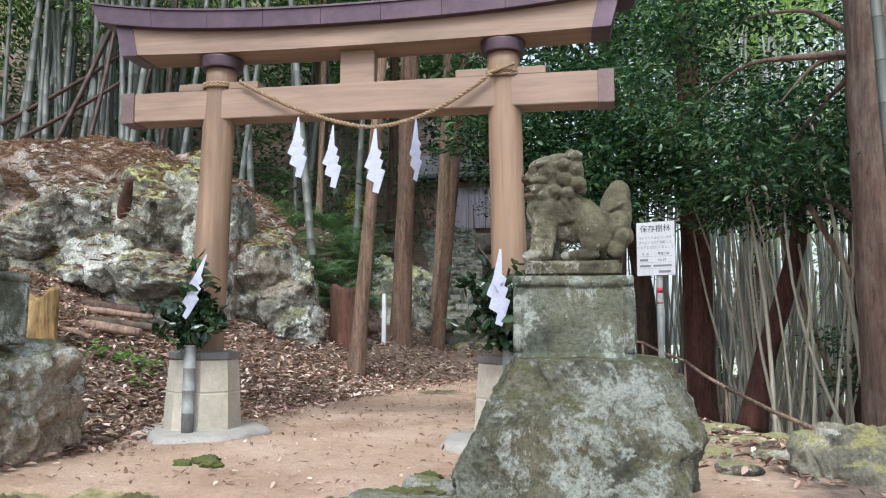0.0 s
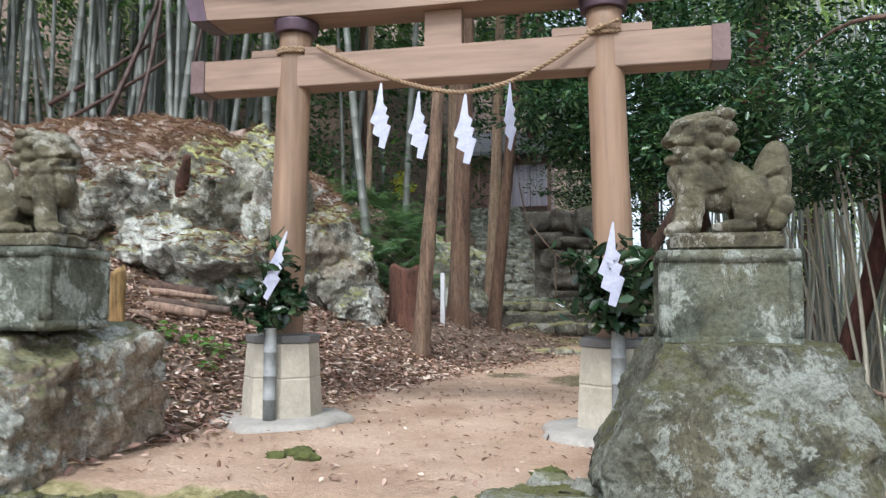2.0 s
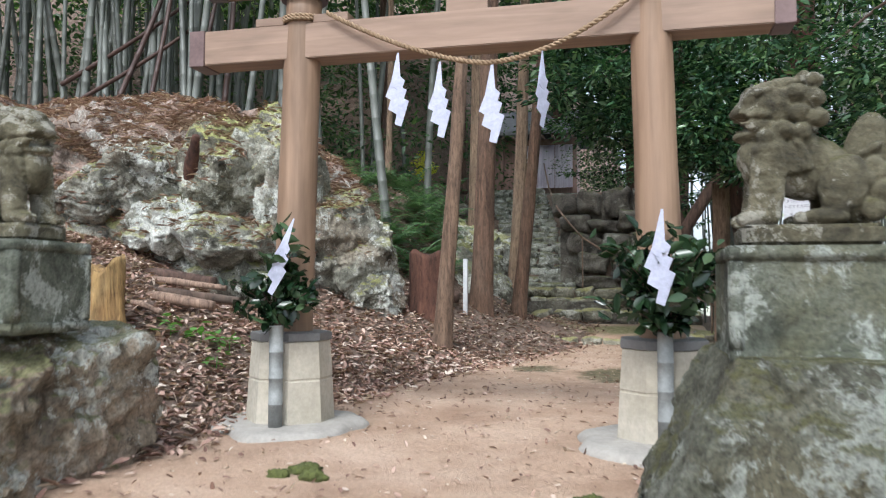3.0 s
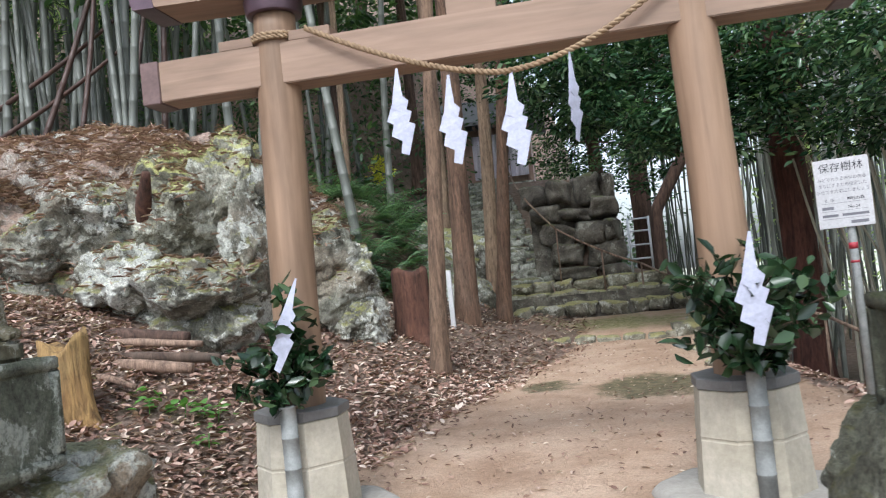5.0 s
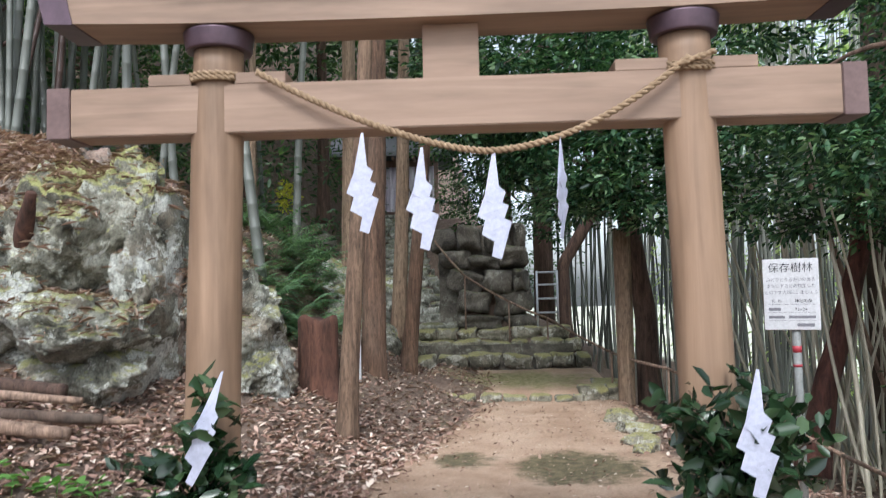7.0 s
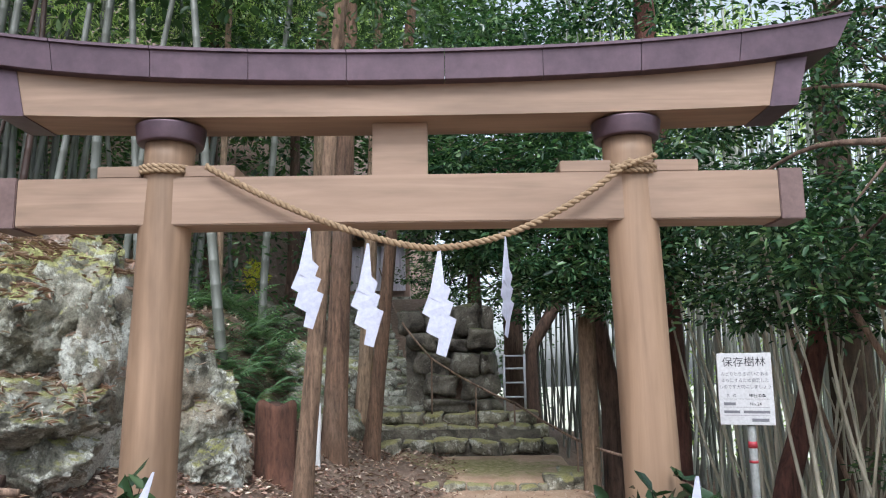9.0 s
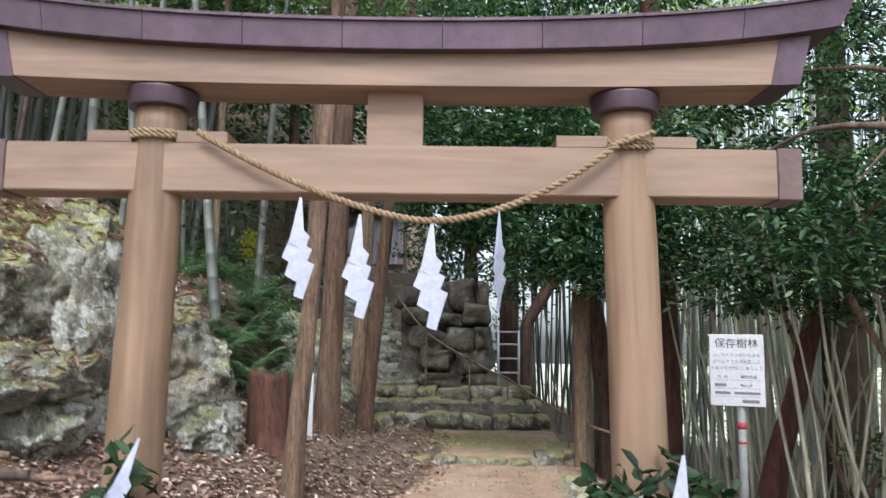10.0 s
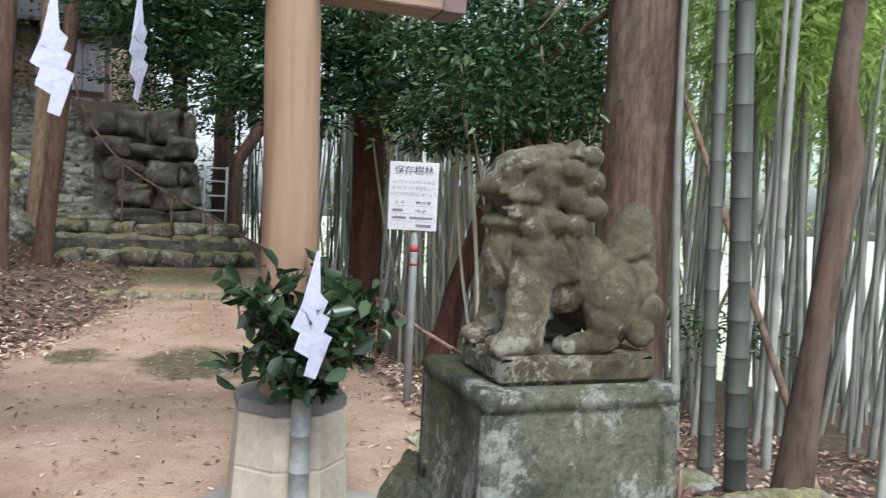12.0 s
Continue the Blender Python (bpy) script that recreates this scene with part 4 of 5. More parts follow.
cedar((-3.4, 20.5, 3.4), (-3.4, 20.5, 12.0), 0.15, 0.1, M_darkbark, 8, "dark straight trunk up the wooded hill")
cedar((-4.6, 18.0, 3.2), (-4.7, 18.0, 11.0), 0.13, 0.09, M_darkbark, 9, "dark straight trunk up the wooded hill")


def broadleaf(base, points, radii, material, crowns, seed, label, leaf=0.085, per=85, mat=None, limbs=5, group="evergreen trees", flare=0.3):
    """An evergreen: bent trunk, limbs out to its sprays, and a loose crown of leaves."""
    ob = thing("evergreen_tree", (0, 0, 0), label, "tree", group)
    pts = [base] + list(points)
    trunk_mesh("trunk", [(pts[0][0], pts[0][1], pts[0][2] - 0.2)] + pts[1:], radii, material, ob, "", 22, 0.08, flare, seed, 60)
    r = random.Random(seed)
    spots = []
    for c, rad, n in crowns:
        s = in_ball(int(n * 0.8), c, rad, seed + n, 0.35)
        spots.append(s)
        root = min((Vector(p) for p in pts[1:]), key=lambda p: (p - Vector(c)).length)
        for k in range(limbs):
            e = Vector(s[r.randrange(len(s))])
            m = root.lerp(e, 0.5) + Vector((r.gauss(0, 0.2), r.gauss(0, 0.2), 0.25))
            trunk_mesh("limb", [tuple(root), tuple(root.lerp(m, 0.5)), tuple(m), tuple(e)], [min(0.05, radii[-1] * 0.5), min(0.035, radii[-1] * 0.35), 0.02, 0.006], material, ob, "", 8, 0.1, 0, seed + k, 14)
    spots = np.concatenate(spots)
    c = clumps(spots, int(per * 0.72), seed, 0.23, 0.24)
    v, q = leaf_cloud(c, np.random.default_rng(seed).uniform(leaf * 0.7, leaf * 1.4, len(c)), 0.44, 0.22, seed, 0.55)
    fast_mesh("crown", v, q, mat or M_leaf, ob, "glossy dark green leaves")
    return ob


broadleaf((3.5, 13.8, -0.66), [(3.5, 13.8, 1.5), (3.45, 13.8, 4.0), (3.4, 13.8, 8.0)], [0.25, 0.235, 0.22, 0.14], M_redbark,
          [((3.2, 12.6, 3.8), (1.7, 1.4, 1.5), 90), ((3.8, 12.2, 2.9), (1.6, 1.0, 0.8), 55), ((2.9, 13.0, 6.4), (1.8, 1.6, 1.6), 80)], 31, "dark red-barked evergreen with low hanging sprays", 0.10)
broadleaf((2.75, 14.2, -0.3), [(2.7, 14.2, 1.2), (2.45, 14.1, 2.8), (2.2, 14.0, 5.0)], [0.18, 0.16, 0.13, 0.08], M_darkbark,
          [((1.6, 12.4, 3.7), (1.5, 1.0, 1.3), 80), ((2.4, 12.0, 3.0), (1.1, 1.0, 0.8), 45), ((0.45, 12.3, 3.75), (0.75, 0.8, 0.95), 60), ((0.9, 13.2, 5.4), (1.9, 1.5, 1.5), 80), ((1.75, 12.4, 2.75), (0.8, 0.6, 0.35), 26)], 32, "dark bent evergreen beside the stone terrace", 0.10)
broadleaf((2.05, 18.2, ground_at(2.05, 18.2)), [(1.96, 18.2, 0.9), (1.95, 18.2, 2.05), (2.44, 18.2, 2.85), (2.75, 18.3, 3.3), (2.9, 18.5, 6.0)], [0.17, 0.14, 0.13, 0.125, 0.115, 0.07], M_darkbark,
          [((2.0, 18.2, 5.2), (1.9, 1.4, 1.7), 60), ((0.6, 19.0, 5.6), (1.5, 1.2, 1.5), 50)], 33, "dark leaning evergreen behind the white rail", 0.12)
broadleaf((6.1, 13.75, -0.9), [(6.1, 13.75, 1.2), (6.15, 13.7, 3.0), (6.1, 13.7, 7.0)], [0.33, 0.31, 0.28, 0.18], M_smoothbark,
          [((5.4, 12.4, 3.5), (1.7, 1.4, 1.1), 80), ((7.4, 12.8, 5.6), (0.9, 1.0, 1.0), 30), ((7.2, 13.2, 7.1), (1.7, 1.4, 1.2), 60), ((6.4, 12.6, 5.6), (1.3, 1.0, 1.3), 60)], 34, "lichened brown evergreen at the edge of the bamboo", 0.10)
broadleaf((4.46, 8.2, -0.45), [(4.45, 8.2, 1.5), (4.44, 8.2, 3.4), (4.40, 8.2, 7.5)], [0.33, 0.32, 0.31, 0.23], M_mottledbark,
          [((3.6, 8.9, 2.75), (1.1, 0.8, 0.6), 45), ((3.2, 9.6, 3.8), (1.3, 1.0, 1.1), 70), ((4.2, 8.9, 5.8), (2.0, 1.2, 1.6), 60), ((4.2, 10.3, 2.3), (1.2, 0.8, 0.42), 50)], 35, "stout dark-barked tree behind the lion-dog", 0.085, limbs=2)
broadleaf((3.72, 11.0, -0.3), [(3.92, 11.0, 0.45), (4.14, 11.0, 1.1), (4.36, 11.0, 1.9), (4.4, 11.0, 2.6)], [0.15, 0.13, 0.115, 0.10, 0.07], M_redbark,
          [((4.7, 10.6, 3.0), (1.3, 0.9, 0.6), 45)], 36, "leaning red-brown tree among the bamboo", 0.085)
broadleaf((4.02, 5.85, -0.12), [(4.09, 5.85, 0.34), (4.145, 5.85, 0.8), (4.225, 5.85, 1.45), (4.27, 5.85, 1.81), (4.19, 5.85, 2.16), (4.2, 5.85, 2.45), (4.35, 5.9, 3.2)], [0.12, 0.09, 0.078, 0.08, 0.095, 0.08, 0.068, 0.05], M_smoothbark,
          [((4.9, 6.6, 4.6), (1.0, 0.9, 0.6), 25)], 37, "thin crooked brown trunk beside the bamboo", 0.085, flare=0.1)
broadleaf((0.9, 20.5, 2.8), [(0.9, 20.5, 4.0), (0.7, 20.3, 5.0), (0.6, 20.2, 7.0)], [0.17, 0.15, 0.13, 0.08], M_darkbark,
          [((0.6, 19.6, 4.6), (1.4, 0.8, 0.8), 45), ((2.2, 18.8, 4.4), (0.9, 0.8, 0.9), 30), ((1.4, 22.5, 3.9), (2.2, 0.9, 1.7), 90), ((-0.6, 20.5, 6.0), (2.2, 1.2, 1.4), 60), ((2.2, 20, 5.0), (1.6, 1.2, 1.6), 60)], 38, "dark evergreen spreading over the stone wall", 0.11)
# Trees beyond x = 5 take the leaf colour brightened for backlight.
for k, (x, y, z, s) in enumerate(((-1.5, 27, 6, 1.0), (2.2, 25, 5, 1.1), (6.5, 24, 3, 1.2), (10.5, 20, 1, 1.0), (-6.5, 28, 8, 1.1), (13, 14, 0, 1.0), (-11, 24, 9, 1.1))):
    broadleaf((x, y, ground_at(x, y)), [(x, y, z + 1), (x + 0.2, y, z + 4), (x + 0.1, y, z + 7)], [0.3, 0.27, 0.2, 0.12], M_darkbark,
              [((x, y, z + 3.2), (3.0 * s, 2.0 * s, 2.2 * s), 34 if x > 5 else 90), ((x + 0.5, y, z + 6.5), (3.2 * s, 2.2 * s, 2.4 * s), 34 if x > 5 else 90)], 50 + k, "tall evergreen in the wood behind the shrine", 0.19, 45, M_leaf_backlit if x > 5 else M_leaf_far, 3, "background trees")

# ---------------------------------------------------------------- bamboo
def culm_data(base, top, r, sides=8, seed=0, gap=0.32, bow=0.0):
    b, t = np.array(base, float), np.array(top, float)
    long = np.linalg.norm(t - b)
    rr = random.Random(seed)
    pts, rad, z = [], [], -rr.random() * gap
    rows = [0.0]
    while z < long:
        if z > 0.02:
            rows += [z - 0.012, z, z + 0.012]
        z += gap * (0.75 + 0.5 * min(1.0, z / 3.0))
    rows.append(long)
    for i, s in enumerate(rows):
        k = s / long
        p = b + (t - b) * k
        p[0] += bow * math.sin(k * math.pi)
        pts.append(tuple(p))
        node = i > 0 and i < len(rows) - 1 and i % 3 == 2
        rad.append(r * (1 - 0.45 * k) * (1.07 if node else 1.0))
    return tube_data(pts, rad, sides, False)


def bamboo(base, top, r, seed, label, material=None, gap=0.3):
    ob = thing("bamboo", (0, 0, 0), label, "bamboo", "near bamboo culms")
    v, f = culm_data(base, top, r, 16, seed, gap)
    mesh_ob("culm", v, f, material or M_culm_green, ob)
    b, t = Vector(base), Vector(top)
    long = (t - b).length
    rr = random.Random(seed)
    z = -rr.random() * gap
    while z < long:
        if z > 0.02:
            k = z / long
            c, d = b.lerp(t, k), (t - b).normalized()
            q = r * (1 - 0.45 * k)
            tube("node_ring", [tuple(c - d * 0.003), tuple(c + d * 0.003)], q * 1.085, M_node, ob, "", 16)
        z += gap * (0.75 + 0.5 * min(1.0, z / 3.0))
    return ob


bamboo((4.139, 6.4, -0.40), (3.69, 6.4, 6.6), 0.074, 4, "stout grey-green bamboo culm with dark node rings", gap=0.26)
bamboo((3.89, 6.4, -0.38), (3.64, 6.42, 6.6), 0.050, 9, "slim grey-green bamboo culm with dark node rings", gap=0.26)


def grove(name, spots, r, seed, label, material, tall=(6.5, 9.5), lean=0.5, sides=7, single=0, one="", group=""):
    """Culms rooted at the spots: the nearest to the gate as things of their own, the rest joined."""
    rr = random.Random(seed)
    verts, faces = [], []
    spots = sorted(spots, key=lambda p: math.hypot(p[0], p[1] - 5.9))
    for n, (x, y) in enumerate(spots):
        z = ground_at(x, y) - 0.1
        h = rr.uniform(*tall)
        v, f = culm_data((x, y, z), (x + rr.gauss(0, lean), y + rr.gauss(0, lean), z + h), r * rr.uniform(0.65, 1.2), sides, seed + n, 0.34, rr.gauss(0, 0.12))
        if n < single:
            tagged(mesh_ob("bamboo_culm", v, f, material), one, "bamboo", group)
            continue
        k = len(verts)
        verts += v
        faces += [tuple(i + k for i in q) for q in f]
    return tagged(mesh_ob(name, verts, faces, material), label, "bamboo", kind="stuff")


rr = random.Random(5)
left_spots = [(rr.uniform(-13, -2.4), rr.uniform(12.3, 20.0)) for _ in range(105)]
left_spots = [(x, y) for x, y in left_spots if not (-2.9 < x < -1.4 and y > 14) and (x + 0.42 * (y - 12.0) < -5.6 or (x * 7.3 + y * 3.1) % 1.0 < 0.30)]
lb = random.Random(15)
left_spots += [(lb.uniform(-14, -6.2), lb.uniform(12.6, 17.0)) for _ in range(45)]
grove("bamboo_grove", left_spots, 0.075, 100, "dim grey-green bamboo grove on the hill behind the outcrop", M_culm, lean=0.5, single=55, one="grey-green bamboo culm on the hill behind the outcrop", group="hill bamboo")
right_spots = []
for _ in range(190):
    d, a = 4.9 + 12 * rr.random() ** 0.8, radians(rr.uniform(34, 66))
    right_spots.append((0.6 + d * math.sin(a), 2.5 + d * math.cos(a)))
for _ in range(45):
    d, a = 7.5 + 9 * rr.random(), radians(rr.uniform(46, 64))
    right_spots.append((0.6 + d * math.sin(a), 2.5 + d * math.cos(a)))
right_spots = [(x, y) for x, y in right_spots if math.hypot(x - 4.46, y - 8.2) > 0.5 and math.hypot(x - 4.1, y - 5.85) > 0.6] + [(rr.uniform(3.4, 9), rr.uniform(13.4, 20)) for _ in range(95)]
right_spots = [(x, y) for x, y in right_spots if not (y < 8.6 and x < 4.6)]
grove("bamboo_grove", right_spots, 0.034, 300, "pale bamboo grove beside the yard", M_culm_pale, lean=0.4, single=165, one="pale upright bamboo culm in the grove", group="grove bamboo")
dead_spots = [(rr.uniform(3.7, 6.6), rr.uniform(9.6, 13.4)) for _ in range(80)]
grove("bamboo_poles", dead_spots, 0.024, 600, "thicket of leaning dry bamboo poles", M_culm_dead, (2.2, 4.0), 0.5, single=80, one="dry grey bamboo pole in the thicket", group="thicket poles")
for name, cs, n, seed in (("bamboo_foliage", [((-8, 15, 9.0), (6, 4, 2.2)), ((-4, 18, 10), (4, 3, 2.0))], 260, 71), ("bamboo_foliage", [((6.9, 8.8, 3.3), (1.5, 1.5, 1.1)), ((9, 11.5, 3.8), (2.5, 2.5, 1.8)), ((12, 14.5, 4.6), (3.5, 3, 2.5)), ((16, 19, 5), (5, 4, 3.5)), ((8, 22, 5), (4, 3, 3)), ((6.2, 8.2, 3.7), (1.3, 1.0, 0.9)), ((5, 15.5, 6.8), (2.2, 1.0, 1.1)), ((9.3, 13.4, 6.4), (2.6, 2.0, 2.0)), ((9.5, 8.2, 4.2), (1.8, 1.6, 1.5))], 95, 72)):
    spots = np.concatenate([in_ball(n, c, r, seed + i, 0.2) for i, (c, r) in enumerate(cs)])
    c = clumps(spots, 55, seed, 0.35, 0.6)
    v, q = leaf_cloud(c, np.random.default_rng(seed).uniform(0.10, 0.17, len(c)), 0.2, 0.5, seed, 0.3)
    tagged(fast_mesh(name, v, q, M_leaf_backlit), "light green bamboo leaves overhead", "foliage", kind="stuff")
for a, b, q in (((-8.9, 13.2, 4.25), (-6.0, 13.0, 5.6), 0.045), ((-9.6, 13.6, 4.7), (-6.3, 13.2, 6.1), 0.05), ((-7.4, 12.9, 3.2), (-6.9, 13.4, 8.5), 0.05), ((-6.6, 12.8, 3.0), (-5.7, 13.2, 8.5), 0.045), ((-6.1, 13.3, 3.0), (-5.9, 13.4, 9.0), 0.06), ((-8.2, 12.9, 3.4), (-6.4, 13.6, 9.0), 0.055)):
    v, f = culm_data(a, b, q, 8, int(q * 1000), 0.4, 0.15)
    tagged(mesh_ob("dead_culm", v, f, M_culm_brown), "dark dead bamboo culm leaning through the grove", "bamboo", "leaning dead culms")
far_spots = [(rr.uniform(2.4, 14), rr.uniform(18.5, 30)) for _ in range(210)]
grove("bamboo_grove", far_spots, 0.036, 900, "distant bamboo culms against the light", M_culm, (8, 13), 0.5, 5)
# Far leaves: their hazy brightness is put into the leaf colour.
cr = np.random.default_rng(43)
fx, fy = cr.uniform(5.0, 19.0, 420), cr.uniform(20.0, 31.0, 420)
c = clumps(np.stack([fx, fy, cr.uniform(-4.5, 5.0, 420)], 1), 40, 46, 0.45, 0.6)
v, q = leaf_cloud(c, cr.uniform(0.12, 0.22, len(c)), 0.25, 0.4, 46, 0.3)
tagged(fast_mesh("bamboo_foliage", v, q, M_leaf_backlit), "pale backlit bamboo leaves beyond the grove", "foliage", kind="stuff")
cr = np.random.default_rng(44)
spots = np.stack([cr.uniform(-16, 10, 330), cr.uniform(9.5, 27, 330), cr.uniform(8.5, 12.5, 330)], 1)
spots[:, 1] = np.where(spots[:, 0] < 0, np.maximum(spots[:, 1], 12.5), spots[:, 1])
spots = spots[~((spots[:, 0] > -2.2) & (spots[:, 1] < 24)) & ~((spots[:, 0] > 4) & (spots[:, 1] < 20))]
spots = np.concatenate([spots, np.stack([cr.uniform(-3, 8, 190), cr.uniform(20, 25, 190), cr.uniform(7.0, 12.5, 190)], 1)])
spots = np.concatenate([spots, np.stack([cr.uniform(-18, -3, 160), cr.uniform(12, 24, 160), cr.uniform(6.5, 11, 160)], 1)])
c = clumps(spots, 55, 44, 0.6, 0.5)
v, q = leaf_cloud(c, cr.uniform(0.16, 0.28, len(c)), 0.5, 0.2, 44, 0.5)
tagged(fast_mesh("forest_canopy", v, q, M_leaf_far), "dense green forest canopy overhead", "foliage", kind="stuff")
ux, uy = np.concatenate([cr.uniform(-15, -3.0, 400), cr.uniform(-3, 3.5, 130)]), np.concatenate([cr.uniform(15.5, 26, 400), cr.uniform(28, 34, 130)])
spots = np.stack([ux, uy, height(ux, uy) + cr.uniform(0.2, 2.8, 530)], 1)
c = clumps(spots, 45, 45, 0.35, 0.6)
v, q = leaf_cloud(c, cr.uniform(0.10, 0.2, len(c)), 0.4, 0.2, 45, 0.5)
tagged(fast_mesh("undergrowth", v, q, M_leaf_far), "dim undergrowth on the wooded hill", "foliage", kind="stuff")

# ---------------------------------------------------------------- stone steps, stair and wall
def stone_mesh(seed, material, cuts=2, wear=0.16):
    """A unit hewn stone, worn and uneven; scaled by its object."""
    bm = box_bm(-0.5, 0.5, -0.5, 0.5, -0.5, 0.5)
    bmesh.ops.bevel(bm, geom=list(bm.edges), offset=0.1, segments=1, affect="EDGES")
    bmesh.ops.subdivide_edges(bm, edges=[e for e in bm.edges if e.calc_length() > 0.4], cuts=cuts, use_grid_fill=True)
    off = Vector((seed * 1.9, seed * 0.7, seed * 3.1))
    for v in bm.verts:
        n = noise.noise_vector(v.co * 1.3 + off) * wear + noise.noise_vector(v.co * 4 + off) * wear * 0.35
        v.co += Vector((n.x, n.y, n.z))
    me = bpy.data.meshes.new("stone")
    bmesh.ops.recalc_face_normals(bm, faces=bm.faces)
    bm.to_mesh(me)
    bm.free()
    me.materials.append(material)
    me.shade_smooth()
    return me


def stones_of(material, n=7, cuts=2, wear=0.16):
    return [stone_mesh(k + 1 + n * 3, material, cuts, wear) for k in range(n)]


S_step, S_stair, S_wall, S_edge = stones_of(M_step_stone), stones_of(M_stair, 8), stones_of(M_wall_stone, 9, 3, 0.2), stones_of(M_edge, 6, 3, 0.22)


def lay(parent, meshes, x0, x1, y0, y1, z0, z1, r, tilt=3.0, name="stone", tight=0.97):
    ob = new(name, meshes[r.randrange(len(meshes))])
    ob.parent = parent
    ob.matrix_world = pose((x0 + x1) / 2, (y0 + y1) / 2, (z0 + z1) / 2, r.gauss(0, tilt), r.gauss(0, tilt), r.gauss(0, tilt) + (180 if r.random() < 0.5 else 0)) @ Matrix.Diagonal(((x1 - x0) * tight, (y1 - y0) * 1.05, (z1 - z0) * (tight + 0.02), 1))
    return ob


r = random.Random(12)
steps = thing("stone_steps", (0, 0, 0), "three broad mossy courses of rough stone", "steps", kind="structure")


def course(parent, meshes, x0, x1, y0, y1, z0, z1, wide, slope=0.0):
    x = x0
    while x < x1 - 0.08:
        w = min(wide * r.uniform(0.6, 1.45), x1 - x)
        if x1 - x - w < 0.12:
            w = x1 - x
        dz = slope * (x - x0) + r.gauss(0, 0.012)
        lay(parent, meshes, x, x + w - 0.012, y0 + r.gauss(0, 0.025), y1, z0 + dz - 0.02, z1 + dz, r)
        x += w


course(steps, S_step, -0.98, 2.15, 15.90, 16.4, 0.22, 0.44, 0.42)
course(steps, S_step, -1.02, 2.04, 16.28, 16.8, 0.44, 0.66, 0.46)
course(steps, S_step, -1.35, 1.90, 16.66, 17.2, 0.66, 0.87, 0.5)
course(steps, S_step, -0.45, 1.65, 13.30, 13.66, -0.08, 0.11, 0.30, -0.02)
course(steps, S_step, 1.55, 2.30, 13.30, 13.80, -0.06, 0.20, 0.36)
course(steps, S_step, 1.85, 2.35, 13.85, 14.5, -0.03, 0.20, 0.5)
part("bedding", box_bm(-1.25, 1.86, 16.22, 17.3, 0.0, 0.60), M_wall_stone, steps)
part("bedding", box_bm(-0.9, 2.0, 16.05, 16.3, 0.0, 0.38), M_wall_stone, steps)

stair = thing("stone_stair", (0, 0, 0), "long grey stair of rough flat stones up to the shrine", "stairs", kind="structure")
N = 21
for k in range(N):
    f = k / (N - 1)
    z = 0.86 + 0.138 * k
    y = 17.15 + 0.335 * k
    half = 0.50 + 0.22 * f
    cx = -0.66 - 1.72 * f
    x = cx - half - 0.25
    while x < cx + half - 0.06:
        w = min(r.uniform(0.24, 0.55), cx + half - x)
        lay(stair, S_stair, x, x + w, y + r.gauss(0, 0.025), y + 0.5, z - 0.06, z + 0.118 + r.gauss(0, 0.014), r, 4.0, "stone", 0.97)
        x += w

wall = thing("retaining_wall", (0, 0, 0), "dark dry-stone retaining wall of large blocks", "wall", kind="structure")
z = 0.82
for row, hgt in enumerate((0.30, 0.40, 0.46, 0.36, 0.50)):
    f = (z - 0.82) / 2.0
    x, x1 = -0.12 - 0.72 * f, 1.22 - 0.10 * f
    while x < x1 - 0.1:
        w = min(r.uniform(0.40, 0.85), x1 - x)
        if x1 - x - w < 0.25:
            w = x1 - x
        lay(wall, S_wall, x, x + w, 17.0 + 0.2 * f + r.gauss(0, 0.05), 17.9, z, z + hgt + r.gauss(0, 0.05), r, 5.0, "stone", 0.99)
        x += w
    z += hgt
part("core", box_bm(-0.55, 1.0, 17.4, 18.9, 0.6, 2.72), M_wall_stone, wall)
for k in range(9):
    boulder("boulder", (-3.3 - 0.32 * k + r.gauss(0, 0.08), 18.9 + r.gauss(0, 0.2), 2.75 + 0.04 * k + r.gauss(0, 0.1)), (0.26 * r.uniform(0.8, 1.4), 0.26, 0.24 * r.uniform(0.8, 1.4)), 40 + k, M_wall_stone, 4, 0.25, 0.15, 2.6, None, "dark boulder in a rough wall under the trees", group="dark wall boulders")

# ---------------------------------------------------------------- shrine at the head of the stair
shrine = thing("shrine", (-2.75, 26.2, 3.62), "small wooden shrine with a pale curtain and grey roof", "building")
M_board = wood_mat("old_boards", [(0.3, (0.22, 0.14, 0.11)), (0.7, (0.36, 0.24, 0.20))], 2)
M_roof = plain("grey_roof", (0.20, 0.21, 0.23), 0.6)
M_cloth = mottled("pale_curtain", [(0.35, (0.62, 0.56, 0.66)), (0.65, (0.84, 0.80, 0.88))], 3.0, 0.8, stretch=(6, 1, 0.4), bump=0.2)
part("base", box_bm(-1.9, 1.9, -0.1, 2.4, -0.2, 0.25, bevel=0.02), M_stair, shrine)
for k in range(18):
    part("board", box_bm(-1.75 + 0.195 * k, -1.75 + 0.195 * k + 0.188, 0.28, 0.32, 0.25, 2.0, bevel=0.004), M_board, shrine)
for x in (-1.8, -0.6, 0.6, 1.8):
    part("post", box_bm(x - 0.07, x + 0.07, 0.1, 0.24, 0.25, 2.15, bevel=0.01), M_board, shrine)
part("back_wall", box_bm(-1.8, 1.8, 0.34, 2.3, 0.25, 2.1), M_board, shrine)
